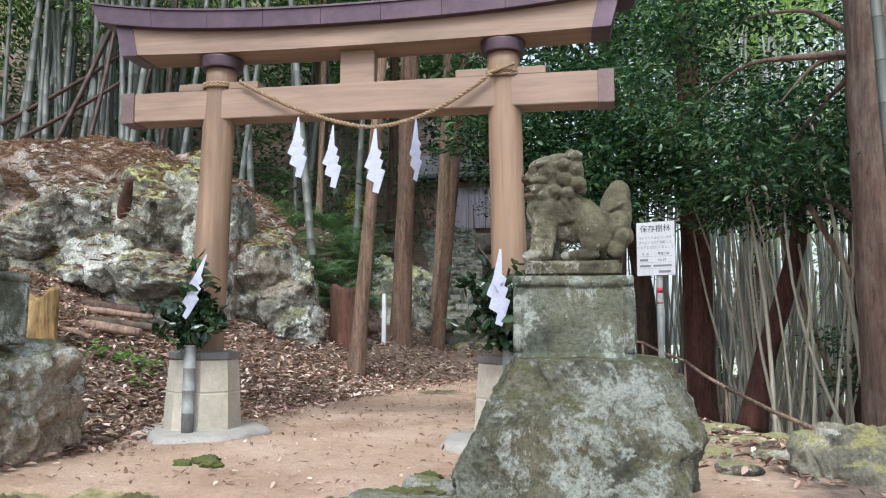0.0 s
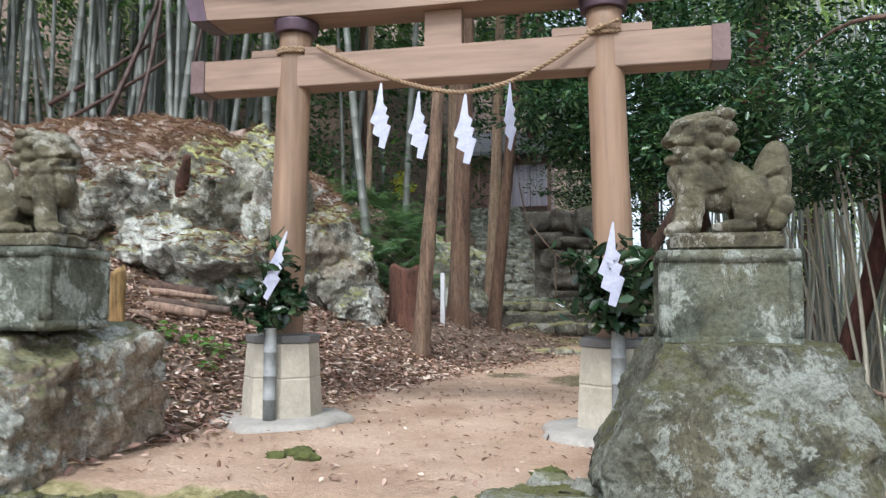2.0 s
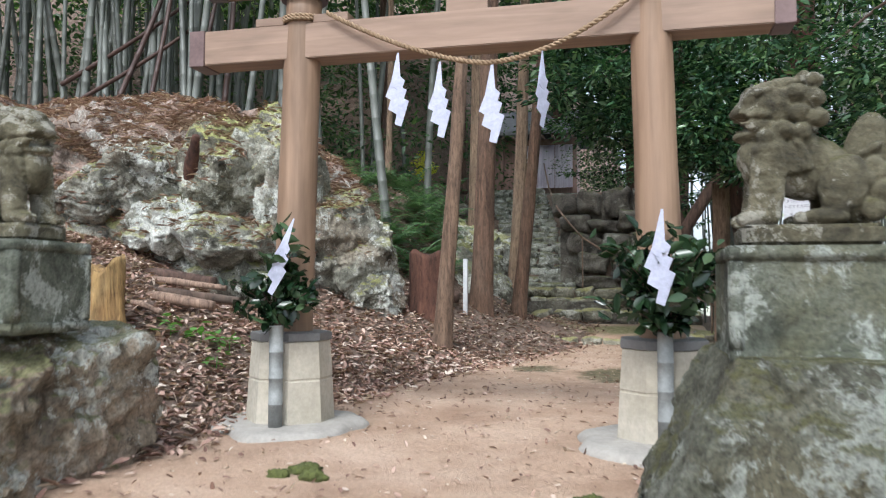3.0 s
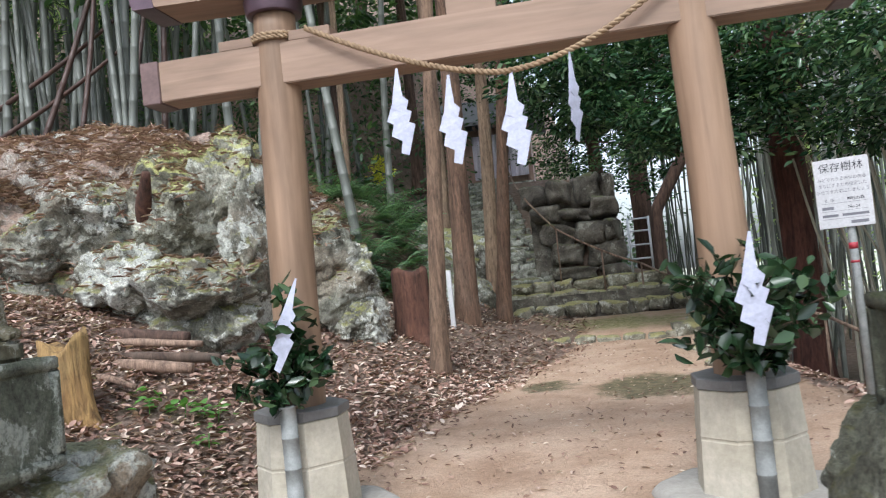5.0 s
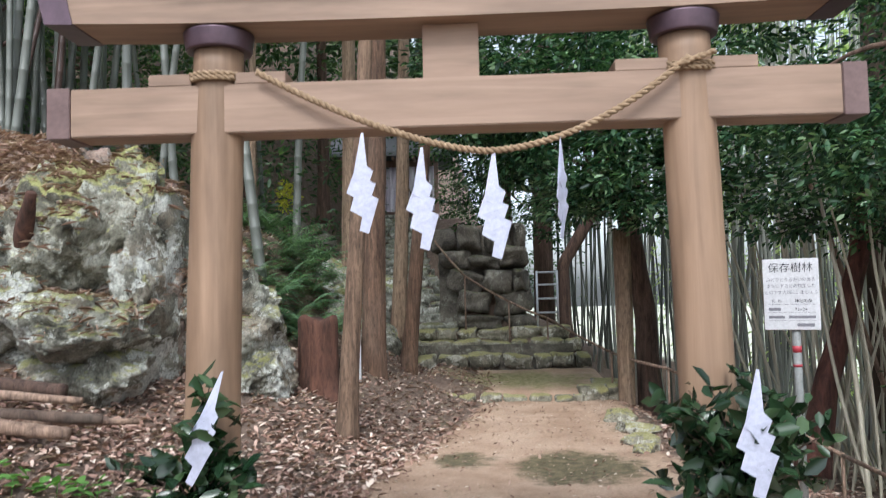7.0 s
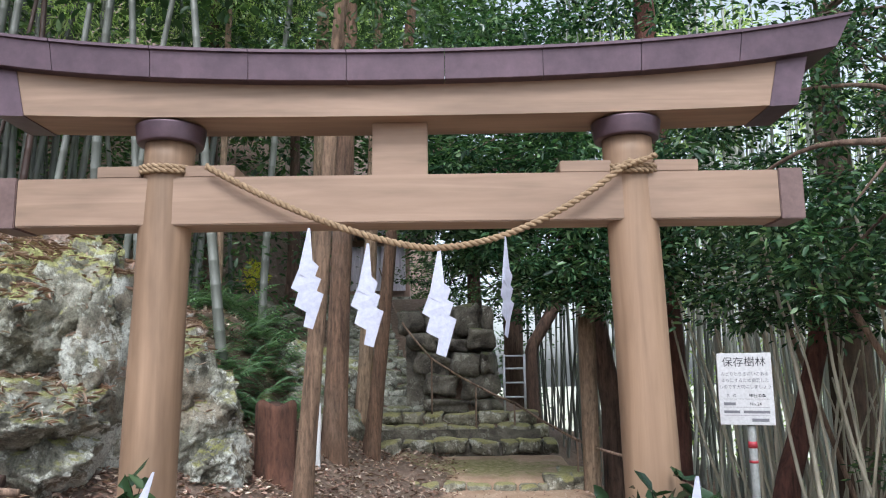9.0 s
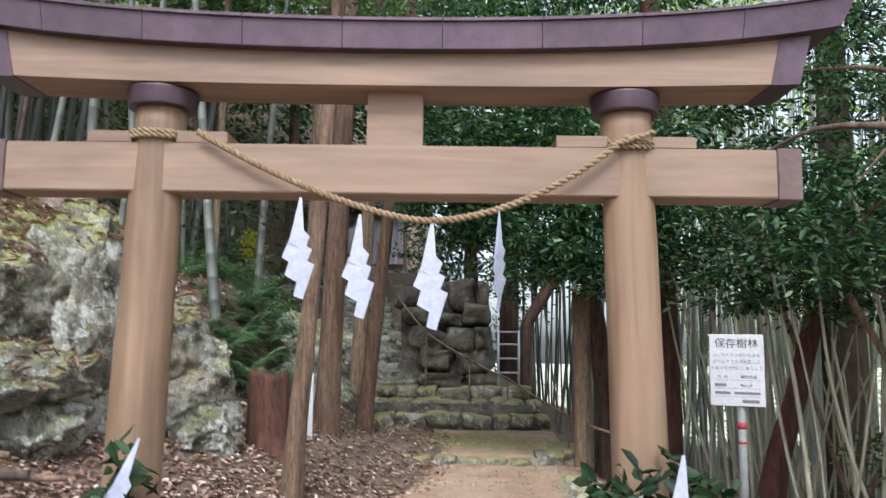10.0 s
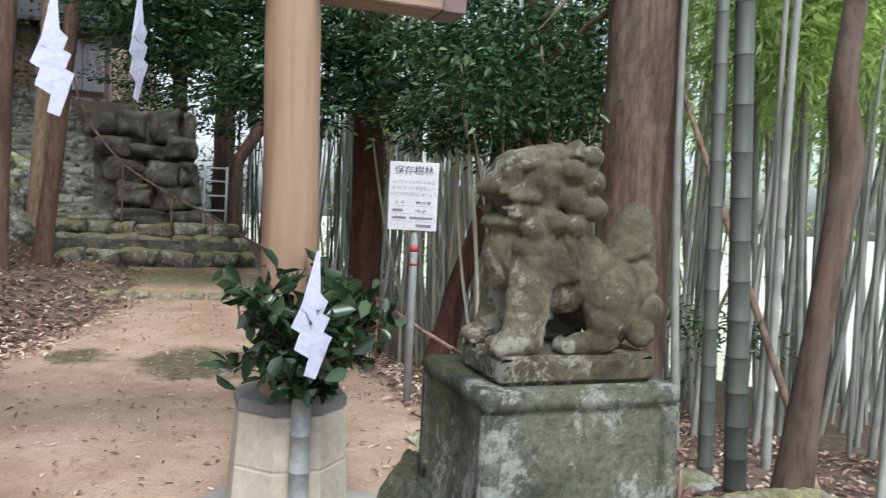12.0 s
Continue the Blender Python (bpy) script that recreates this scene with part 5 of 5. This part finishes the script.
for x0 in (0.02, 0.60, 1.18):
    bm = bmesh.new()
    cols = []
    for i in range(25):
        x = x0 + 0.56 * i / 24
        y = 0.06 + 0.025 * math.sin(i * 1.05)
        cols.append((bm.verts.new((x, y, 0.45)), bm.verts.new((x, y, 1.85))))
    for a, b in zip(cols, cols[1:]):
        bm.faces.new((a[0], b[0], b[1], a[1]))
    bmesh.ops.solidify(bm, geom=bm.faces[:], thickness=0.006)
    part("curtain", bm, M_cloth, shrine, "pale lavender curtain", True)
bm = bmesh.new()
prof = [(-0.35, 2.15), (0.3, 2.5), (1.2, 3.1), (2.1, 2.5), (2.8, 2.15), (2.8, 2.27), (2.1, 2.63), (1.2, 3.25), (0.3, 2.63), (-0.35, 2.27)]
a = [bm.verts.new((-2.3, y, z)) for y, z in prof]
b = [bm.verts.new((2.3, y, z)) for y, z in prof]
for k in range(10):
    bm.faces.new((a[k], a[(k + 1) % 10], b[(k + 1) % 10], b[k]))
bm.faces.new(a)
bm.faces.new(list(reversed(b)))
part("roof", bm, M_roof, shrine, "grey curved roof")
for k in range(14):
    part("rafter", box_bm(-2.1 + 0.32 * k, -2.04 + 0.32 * k, -0.3, 0.3, 2.04, 2.12), M_board, shrine)

# ---------------------------------------------------------------- rails
rail = thing("white_rail", (1.48, 16.8, 0.85), "short white pipe rail on the stone terrace", "railing")
for x in (-0.19, 0.19):
    tube("post", [(x, 0, -0.05), (x, 0, 1.06)], 0.022, M_rail, rail, "", 12)
for z in (0.28, 0.54, 0.80, 1.03):
    tube("rung", [(-0.19, 0, z), (0.19, 0, z)], 0.017, M_rail, rail, "", 10)
line = [(-1.55, 23.0, 4.35), (-0.98, 19.2, 3.15), (-0.55, 16.9, 2.45), (-0.05, 16.7, 1.85), (0.75, 16.6, 1.36), (1.42, 16.3, 1.05), (2.1, 13.8, 0.62), (2.47, 12.0, 0.56), (2.9, 10.8, 0.36), (3.05, 8.8, 0.18), (3.3, 5.9, 0.06)]
pole_rail = thing("pole_rail", (0, 0, 0), "low handrail of weathered poles beside the path", "railing")
for a, b in zip(line, line[1:]):
    tube("pole", [a, tuple((Vector(a) + Vector(b)) / 2 - Vector((0, 0, 0.02))), b], 0.019, M_deadwood, pole_rail, "", 8)
for x, y, z in line[3:]:
    g = ground_at(x, y) - 0.1
    tube("stake", [(x, y, min(g, z - 0.1)), (x, y, z + 0.02)], 0.016, M_deadwood, pole_rail, "", 8)

# ---------------------------------------------------------------- notice board
sign = thing("notice_board", (2.295, 7.80, 0), "white notice board on a grey steel post with red tape", "sign", turn=-24)
part("panel", box_bm(-0.178, 0.178, -0.006, 0.006, 1.262, 1.756, bevel=0.003), M_white, sign, "white enamel panel")
tube("post", [(0.02, 0.036, -0.25), (0.02, 0.036, 1.68)], 0.029, M_steel, sign, "grey steel post", 18)
for z in (1.105, 1.005):
    tube("tape", [(0.02, 0.036, z), (0.02, 0.036, z + (0.045 if z > 1.05 else 0.018))], 0.0305, M_red, sign, "red tape", 18)


def writing(body, x, z, size, material, wide=1.0):
    cu = bpy.data.curves.new("lettering", "FONT")
    cu.body, cu.size, cu.extrude, cu.align_x = body, size, 0.0004, "CENTER"
    cu.materials.append(material)
    ob = new("lettering", cu)
    ob.parent = sign
    ob.matrix_local = pose(x, -0.0072, z, 90, 0, 0) @ Matrix.Diagonal((wide, 1, 1, 1))
    return ob


writing("保存樹林", 0.0, 1.668, 0.072, M_ink)
for k, s in enumerate(("みどりとうるおいのある", "まちにするため指定した", "ものです大切にしましょう")):
    writing(s, 0.0, 1.600 - 0.044 * k, 0.030, M_ink2, 0.95)
writing("名  称", -0.095, 1.452, 0.026, M_ink2)
writing("神社の森", 0.075, 1.452, 0.028, M_ink)
writing("No.24", 0.06, 1.395, 0.030, M_ink)
for x0, x1, z0, h in ((-0.15, 0.15, 1.438, 0.002), (-0.15, 0.15, 1.382, 0.002), (-0.15, 0.15, 1.326, 0.002), (-0.148, -0.07, 1.395, 0.02), (-0.148, -0.045, 1.342, 0.018), (-0.02, 0.148, 1.342, 0.018), (0.03, 0.14, 1.285, 0.022)):
    part("print_bar", box_bm(x0, x1, -0.0074, -0.0062, z0, z0 + h), M_ink2, sign)

# ---------------------------------------------------------------- wood on the ground
post_ob = thing("white_post", (-1.352, 11.95, 0.42), "square white marker post in the fallen leaves", "post")
part("shaft", box_bm(-0.03, 0.03, -0.03, 0.03, -0.1, 0.85, bevel=0.006), M_white, post_ob)


def stump(at, r0, h, material, seed, label, jag=0.1):
    ob = thing("tree_stump", at, label, "stump", "tree stumps")
    bm = bmesh.new()
    rings = []
    sides = 26
    for i in range(14):
        k = i / 13
        ring = []
        for s in range(sides):
            a = 2 * math.pi * s / sides
            q = r0 * (1 + 0.75 * math.exp(-k * h / 0.12) * (0.6 + 0.4 * math.sin(a * 4 + seed)) + 0.10 * noise.noise(Vector((math.cos(a) * 1.5 + seed, math.sin(a) * 1.5, k * 1.2))))
            z = -0.12 + k * (h + 0.12) + (jag * k * k * noise.noise(Vector((math.cos(a) * 1.2, math.sin(a) * 1.2, seed * 2.0))))
            ring.append(bm.verts.new((q * math.cos(a), q * math.sin(a), z)))
        rings.append(ring)
    for a, b in zip(rings, rings[1:]):
        for s in range(sides):
            bm.faces.new((a[s], a[(s + 1) % sides], b[(s + 1) % sides], b[s]))
    c = bm.verts.new((0, 0, h - jag * 0.4))
    for s in range(sides):
        bm.faces.new((rings[-1][s], rings[-1][(s + 1) % sides], c))
    part("body", bm, material, ob, "", True)
    return ob


stump((-2.95, 6.4, ground_at(-2.95, 6.4)), 0.15, 0.46, M_stumpwood, 2, "orange rotting tree stump with a ragged top", 0.13)
stump((-1.68, 11.05, ground_at(-1.68, 11.05)), 0.22, 0.80, M_darkstump, 4, "dark red rotten stump beside the cedar", 0.12)
stump((2.2, 13.25, -0.3), 0.12, 2.7, M_cedar_pale, 6, "tall pale cut trunk beside the steps", 0.04)
LOGS = (
    ((-3.75, 7.95), (-2.95, 8.0), 0.065, 0.10, M_darkbark), ((-3.65, 7.75), (-2.75, 7.85), 0.036, 0.09, M_deadwood),
    ((-3.45, 7.5), (-2.55, 7.75), 0.045, 0.06, M_smoothbark), ((-3.3, 7.3), (-2.6, 7.4), 0.05, 0.05, M_deadwood),
    ((-3.5, 7.4), (-2.35, 7.9), 0.030, 0.05, M_deadwood), ((-3.15, 7.0), (-2.75, 6.85), 0.025, 0.04, M_deadwood),
    ((-2.0, 11.6), (-1.45, 11.9), 0.11, 0.1, M_darkbark),
)
for a, b, q, up, bark_mat in LOGS:
    mid = ground_at((a[0] + b[0]) / 2, (a[1] + b[1]) / 2) + up
    p0, p1 = Vector((a[0], a[1], mid + 0.05)), Vector((b[0], b[1], mid - 0.03))
    bend = Vector((0.02, -0.03, 0.02))
    ob = trunk_mesh("log", [tuple(p0), tuple((p0 * 2 + p1) / 3 + bend), tuple((p0 + p1 * 2) / 3 + bend * 0.4), tuple(p1)], [q, q * 1.02, q * 0.88, q * 0.8], bark_mat, None, "", 12, 0.14, 0, int(q * 1000), 16)
    tagged(ob, "weathered cut log lying below the outcrop", "log", "cut logs")
ob = trunk_mesh("dead_branch", [(-3.86, 9.0, 1.95), (-3.74, 8.80, 2.22), (-3.60, 8.66, 2.50)], [0.095, 0.085, 0.045], M_darkstump, None, "", 10, 0.2, 0, 3, 12)
tagged(ob, "dark rotten branch stub on the outcrop", "branch")
for a, b, q in (((4.69, 8.0, 2.57), (4.1, 5.6, -0.25), 0.024), ((4.2, 9.9, 2.2), (5.4, 9.6, -0.3), 0.035), ((5.9, 9.6, 3.4), (4.6, 10.9, -0.3), 0.035), ((5.2, 11.0, 3.0), (6.3, 10.2, -0.5), 0.035), ((4.0, 11.5, 3.0), (4.9, 11.2, -0.4), 0.03)):
    ob = trunk_mesh("fallen_bamboo", [a, tuple((Vector(a) + Vector(b)) / 2), b], [q, q, q], M_deadwood, None, "", 8, 0.04, 0, 5, 14)
    tagged(ob, "dry bamboo pole leaning in the grove", "bamboo", "leaning dry poles")

# ---------------------------------------------------------------- edging and loose stones
def rock_bit(x, y, sx, sy, sz, k, label, group, meshes=S_edge, sink=0.4):
    ob = new("stone", meshes[k % len(meshes)])
    ob.matrix_world = pose(x, y, ground_at(x, y) + sz * (0.5 - sink), 4 * math.sin(k), 4 * math.cos(k * 2), k * 47) @ Matrix.Diagonal((sx, sy, sz, 1))
    return tagged(ob, label, "stone", group)


M_tuft = plain("moss_green", (0.11, 0.125, 0.03), 0.95, vary=0.6, scale=40)
k = 0
er = random.Random(4)
for n in range(20):
    f = n / 19
    if f < 0.55:
        x = -1.9 + 1.75 * f / 0.55
        y = 3.50 + 0.30 * f / 0.55 + er.uniform(-0.14, 0.14)
    else:
        g = (f - 0.55) / 0.45
        x, y = 0.30 + 0.72 * g, 3.72 + 0.42 * g + er.uniform(-0.10, 0.12)
    s = er.uniform(0.08, 0.17)
    boulder("edging_stone", (x, y, ground_at(x, y) - 0.02), (s * 1.4, s * 1.1, 0.055), 60 + n, M_edge, 5, 0.45, 0.9, 3.4, None, "low moss-covered edging stone at the rim of the yard", "stone", "edging stones")
for x, y, s in ((0.98, 3.92, 0.13), (1.12, 3.75, 0.15), (0.85, 4.35, 0.09), (1.3, 3.62, 0.16), (1.05, 4.18, 0.1), (1.52, 3.58, 0.16), (0.9, 3.66, 0.14), (0.74, 3.9, 0.13), (1.8, 3.6, 0.15), (2.05, 3.75, 0.14)):
    boulder("loose_stone", (x, y, ground_at(x, y) + 0.015), (s * 1.25, s * 0.9, 0.06), 120 + k, M_stair, 4, 0.3, 0.2, 3.5, None, "grey flat loose stone at the foot of the rock base", "stone", "loose stones")
    k += 1
for x, y, s, h in ((3.2, 5.1, 0.36, 0.33), (2.62, 6.3, 0.2, 0.04), (3.0, 6.9, 0.22, 0.04), (2.55, 7.3, 0.2, 0.04), (2.4, 5.6, 0.12, 0.05), (2.85, 7.9, 0.24, 0.06), (2.45, 5.05, 0.12, 0.06), (2.2, 6.9, 0.14, 0.04), (3.4, 6.3, 0.3, 0.06), (1.75, 10.4, 0.18, 0.09), (1.7, 9.9, 0.12, 0.08), (1.85, 11.0, 0.2, 0.1), (1.8, 11.7, 0.18, 0.12), (3.6, 5.3, 0.3, 0.12), (2.75, 5.5, 0.1, 0.06)):
    boulder("flat_stone", (x, y, ground_at(x, y) + 0.01), (s * 1.2, s, h), 140 + k, M_stair if x > 3.2 else M_step_stone, 5, 0.3, 0.3, 3.2, None, "flat lichened stone beside the yard", "stone", "flat stones")
    k += 1
for x, y, s in ((-0.55, 4.78, 0.10), (-0.45, 4.66, 0.08), (-0.62, 4.66, 0.06), (0.82, 4.55, 0.09)):
    boulder("moss_tuft", (x, y, 0.0), (s, s * 0.8, 0.045), k, M_tuft, 4, 0.4, 0.9, 2.0, None, "low green tuft of moss on the sand", "moss", "moss tufts")
    k += 1

# ---------------------------------------------------------------- ferns and weeds
def fern_data(at, size, fronds, seed):
    rr = np.random.default_rng(seed)
    out_fronds = []
    for f in range(fronds):
        cs = []
        a = rr.uniform(0, 2 * math.pi)
        out = np.array((math.cos(a), math.sin(a), 0))
        side = np.array((-math.sin(a), math.cos(a), 0))
        long = size * rr.uniform(0.6, 1.2)
        lean, rise = rr.uniform(0.55, 1.0), rr.uniform(0.7, 1.35)
        for i in range(3, 15):
            k = i / 14
            p = np.array(at) + out * long * lean * k + np.array((0, 0, long * (rise * k - 0.7 * k * k)))
            w = long * 0.22 * math.sin(math.pi * min(1, k * 0.9 + 0.1)) ** 0.8
            for s in (-1, 1):
                tip = p + side * s * w + out * w * 0.35 - np.array((0, 0, w * 0.25))
                b = 0.016 * size / 0.6
                cs.append([p - out * b * 0.6, p + out * b, tip + out * b * 0.2, tip - out * b * 0.2])
        out_fronds.append(np.array(cs).reshape(-1, 3))
    return out_fronds


boulder("boulder", (-2.35, 12.9, 0.85), (0.6, 0.8, 0.6), 71, M_outcrop, 5, 0.3, 0.3, 2.6, None, "mossy bank boulder under the ferns", group="outcrop boulders")
boulder("boulder", (-1.75, 13.6, 0.8), (0.42, 0.7, 0.75), 72, M_outcrop, 5, 0.3, 0.3, 2.6, None, "steep grey boulder behind the cedar trunks", group="outcrop boulders")
fr = random.Random(9)
for n in range(70):
    x, y = fr.uniform(-3.9, -1.75), fr.uniform(12.0, 15.0)
    up = 0.1
    if n > 61:
        x, y = fr.uniform(-3.4, -2.4), fr.uniform(15.0, 18)
    fern = thing("fern", (x, y, ground_at(x, y)), "soft green fern on the slope below the cedars", "fern", "ferns")
    fronds = fern_data((0, 0, 0.05 + up * 0.75), fr.uniform(0.42, 0.8), 11, n)
    for v in fronds:
        fast_mesh("frond", v, np.arange(len(v)).reshape(-1, 4), M_fern, fern)
for n, (x, y, s) in enumerate(((-2.42, 6.9, 0.2), (-2.25, 7.05, 0.16), (-2.6, 6.75, 0.16), (-1.95, 7.3, 0.14), (-2.1, 6.6, 0.12))):
    weed = thing("weed", (x, y, ground_at(x, y)), "small bright green weed among fallen leaves", "plant", "weeds")
    c = clumps([(0, 0, 0.09)], 16, n, 0.09, 0.5)
    tube("stem", [(0, 0, -0.03), (0.01, 0, 0.10)], 0.004, M_weed, weed, "", 5)
    for k, p in enumerate(c):
        v, q = leaf_cloud([p], s * 0.5, 0.62, -0.1, n * 40 + k, 0.75)
        fast_mesh("leaf", v, q, M_weed, weed)
# Bright patch of sunlit foliage: the sunlight is put into the yellow leaf colour.
bc = clumps(in_ball(16, (-3.75, 18.35, 3.6), (0.2, 0.18, 0.36), 3), 26, 3, 0.07, 0.8)
v, q = leaf_cloud(bc, 0.075, 0.4, 0.2, 3)
M_sunlit_yellow = leaf_mat("sunlit_yellow_leaf", [(0.0, (0.45, 0.42, 0.05)), (1.0, (0.75, 0.68, 0.10))], 0.5, 0.5)
tagged(fast_mesh("sunlit_bush", v, q, M_sunlit_yellow), "bush up the slope with sunlit yellow in its leaf colour", "bush")
for n, (x, y, z, rx, rz) in enumerate(((4.7, 10.2, 0.45, 0.5, 0.35), (5.6, 8.6, 0.3, 0.8, 0.4), (1.2, 17.6, 3.1, 0.9, 0.3), (-0.2, 19.4, 3.6, 0.8, 0.5))):
    c = clumps(in_ball(22, (x, y, z), (rx, rx * 0.7, rz), n + 60), 26, n, 0.12, 0.6)
    v, q = leaf_cloud(c, 0.075, 0.4, 0.1, n)
    tagged(fast_mesh("shrub", v, q, M_leaf_far), "low green shrub at the edge of the grove", "shrub", "shrubs")

# ---------------------------------------------------------------- fallen leaves
lr = np.random.default_rng(21)


def scatter(n, x0, x1, y0, y1, keep):
    x, y = lr.uniform(x0, x1, n), lr.uniform(y0, y1, n)
    m = keep(x, y)
    x, y = x[m], y[m]
    return np.stack([x, y, height(x, y) + 0.012], 1)


on_slope = scatter(52000, -5.5, 0.6, 4.0, 16.0, lambda x, y: lr.random(len(x)) < smooth01(litter_line(y) - x, -0.35, 0.12) * (0.25 + 0.75 * smooth01(-y, -13, -8)))
on_right = scatter(9000, 1.6, 6.5, 4.6, 14.0, lambda x, y: lr.random(len(x)) < smooth01(x - np.interp(y, [4, 8, 10, 14], [2.6, 2.3, 1.7, 2.4]), -0.3, 0.4))
on_sand = scatter(3000, -1.6, 2.6, 4.1, 13.3, lambda x, y: x > litter_line(y))
for name, pts, lo, hi, label in (("leaf_litter", np.concatenate([on_slope, on_right]), 0.04, 0.10, "thick layer of brown fallen leaves"), ("scattered_leaves", on_sand, 0.02, 0.055, "sparse brown leaves on the sand")):
    pts = pts + np.concatenate([np.zeros((len(pts), 2)), lr.uniform(0, 0.03 if "litter" in name else 0.004, (len(pts), 1))], 1)
    v, q = leaf_cloud(pts, lr.uniform(lo, hi, len(pts)), 0.42, 0.0, 5, 0.72)
    tagged(fast_mesh(name, v, q, M_litter), label, "leaves", kind="stuff")


def needles_on(ob, n, seed, low, zmin):
    """Rusty needles lying on the upper faces of a rock."""
    me, m = ob.data, ob.matrix_world
    r = random.Random(seed)
    polys = [p for p in me.polygons if p.normal.z > low and (m @ p.center).z > zmin]
    pts = []
    for _ in range(n if polys else 0):
        c = m @ r.choice(polys).center
        if noise.noise(c * 0.9 + Vector((seed, 0, 0))) > -0.38:
            pts.append((c.x + r.gauss(0, 0.03), c.y + r.gauss(0, 0.03), c.z + 0.012 + r.random() * 0.02))
    return pts


pts = []
bpy.context.view_layer.update()
for ob, n in zip(outcrop_parts, (34000, 13000, 8000, 500, 1800, 500, 500, 500, 400, 900, 5000, 1800, 1500, 200, 200, 600, 5000, 700, 200, 200)):
    pts += needles_on(ob, n, 2, 0.38, 1.2)
v, q = leaf_cloud(pts, lr.uniform(0.06, 0.16, len(pts)), 0.10, 0.0, 8, 0.8)
tagged(fast_mesh("needle_litter", v, q, M_needles), "rusty dead needles lying on the outcrop", "needles", kind="stuff")
tw = scatter(700, -5, 3, 4.5, 13, lambda x, y: (x < litter_line(y)) | (x > 2.2))
v, q = leaf_cloud(tw + (0, 0, 0.02), lr.uniform(0.06, 0.22, len(tw)), 0.035, 0.0, 9, 0.9)
tagged(fast_mesh("twigs", v, q, M_deadwood), "thin dry twigs among the leaves", "twigs", kind="stuff")
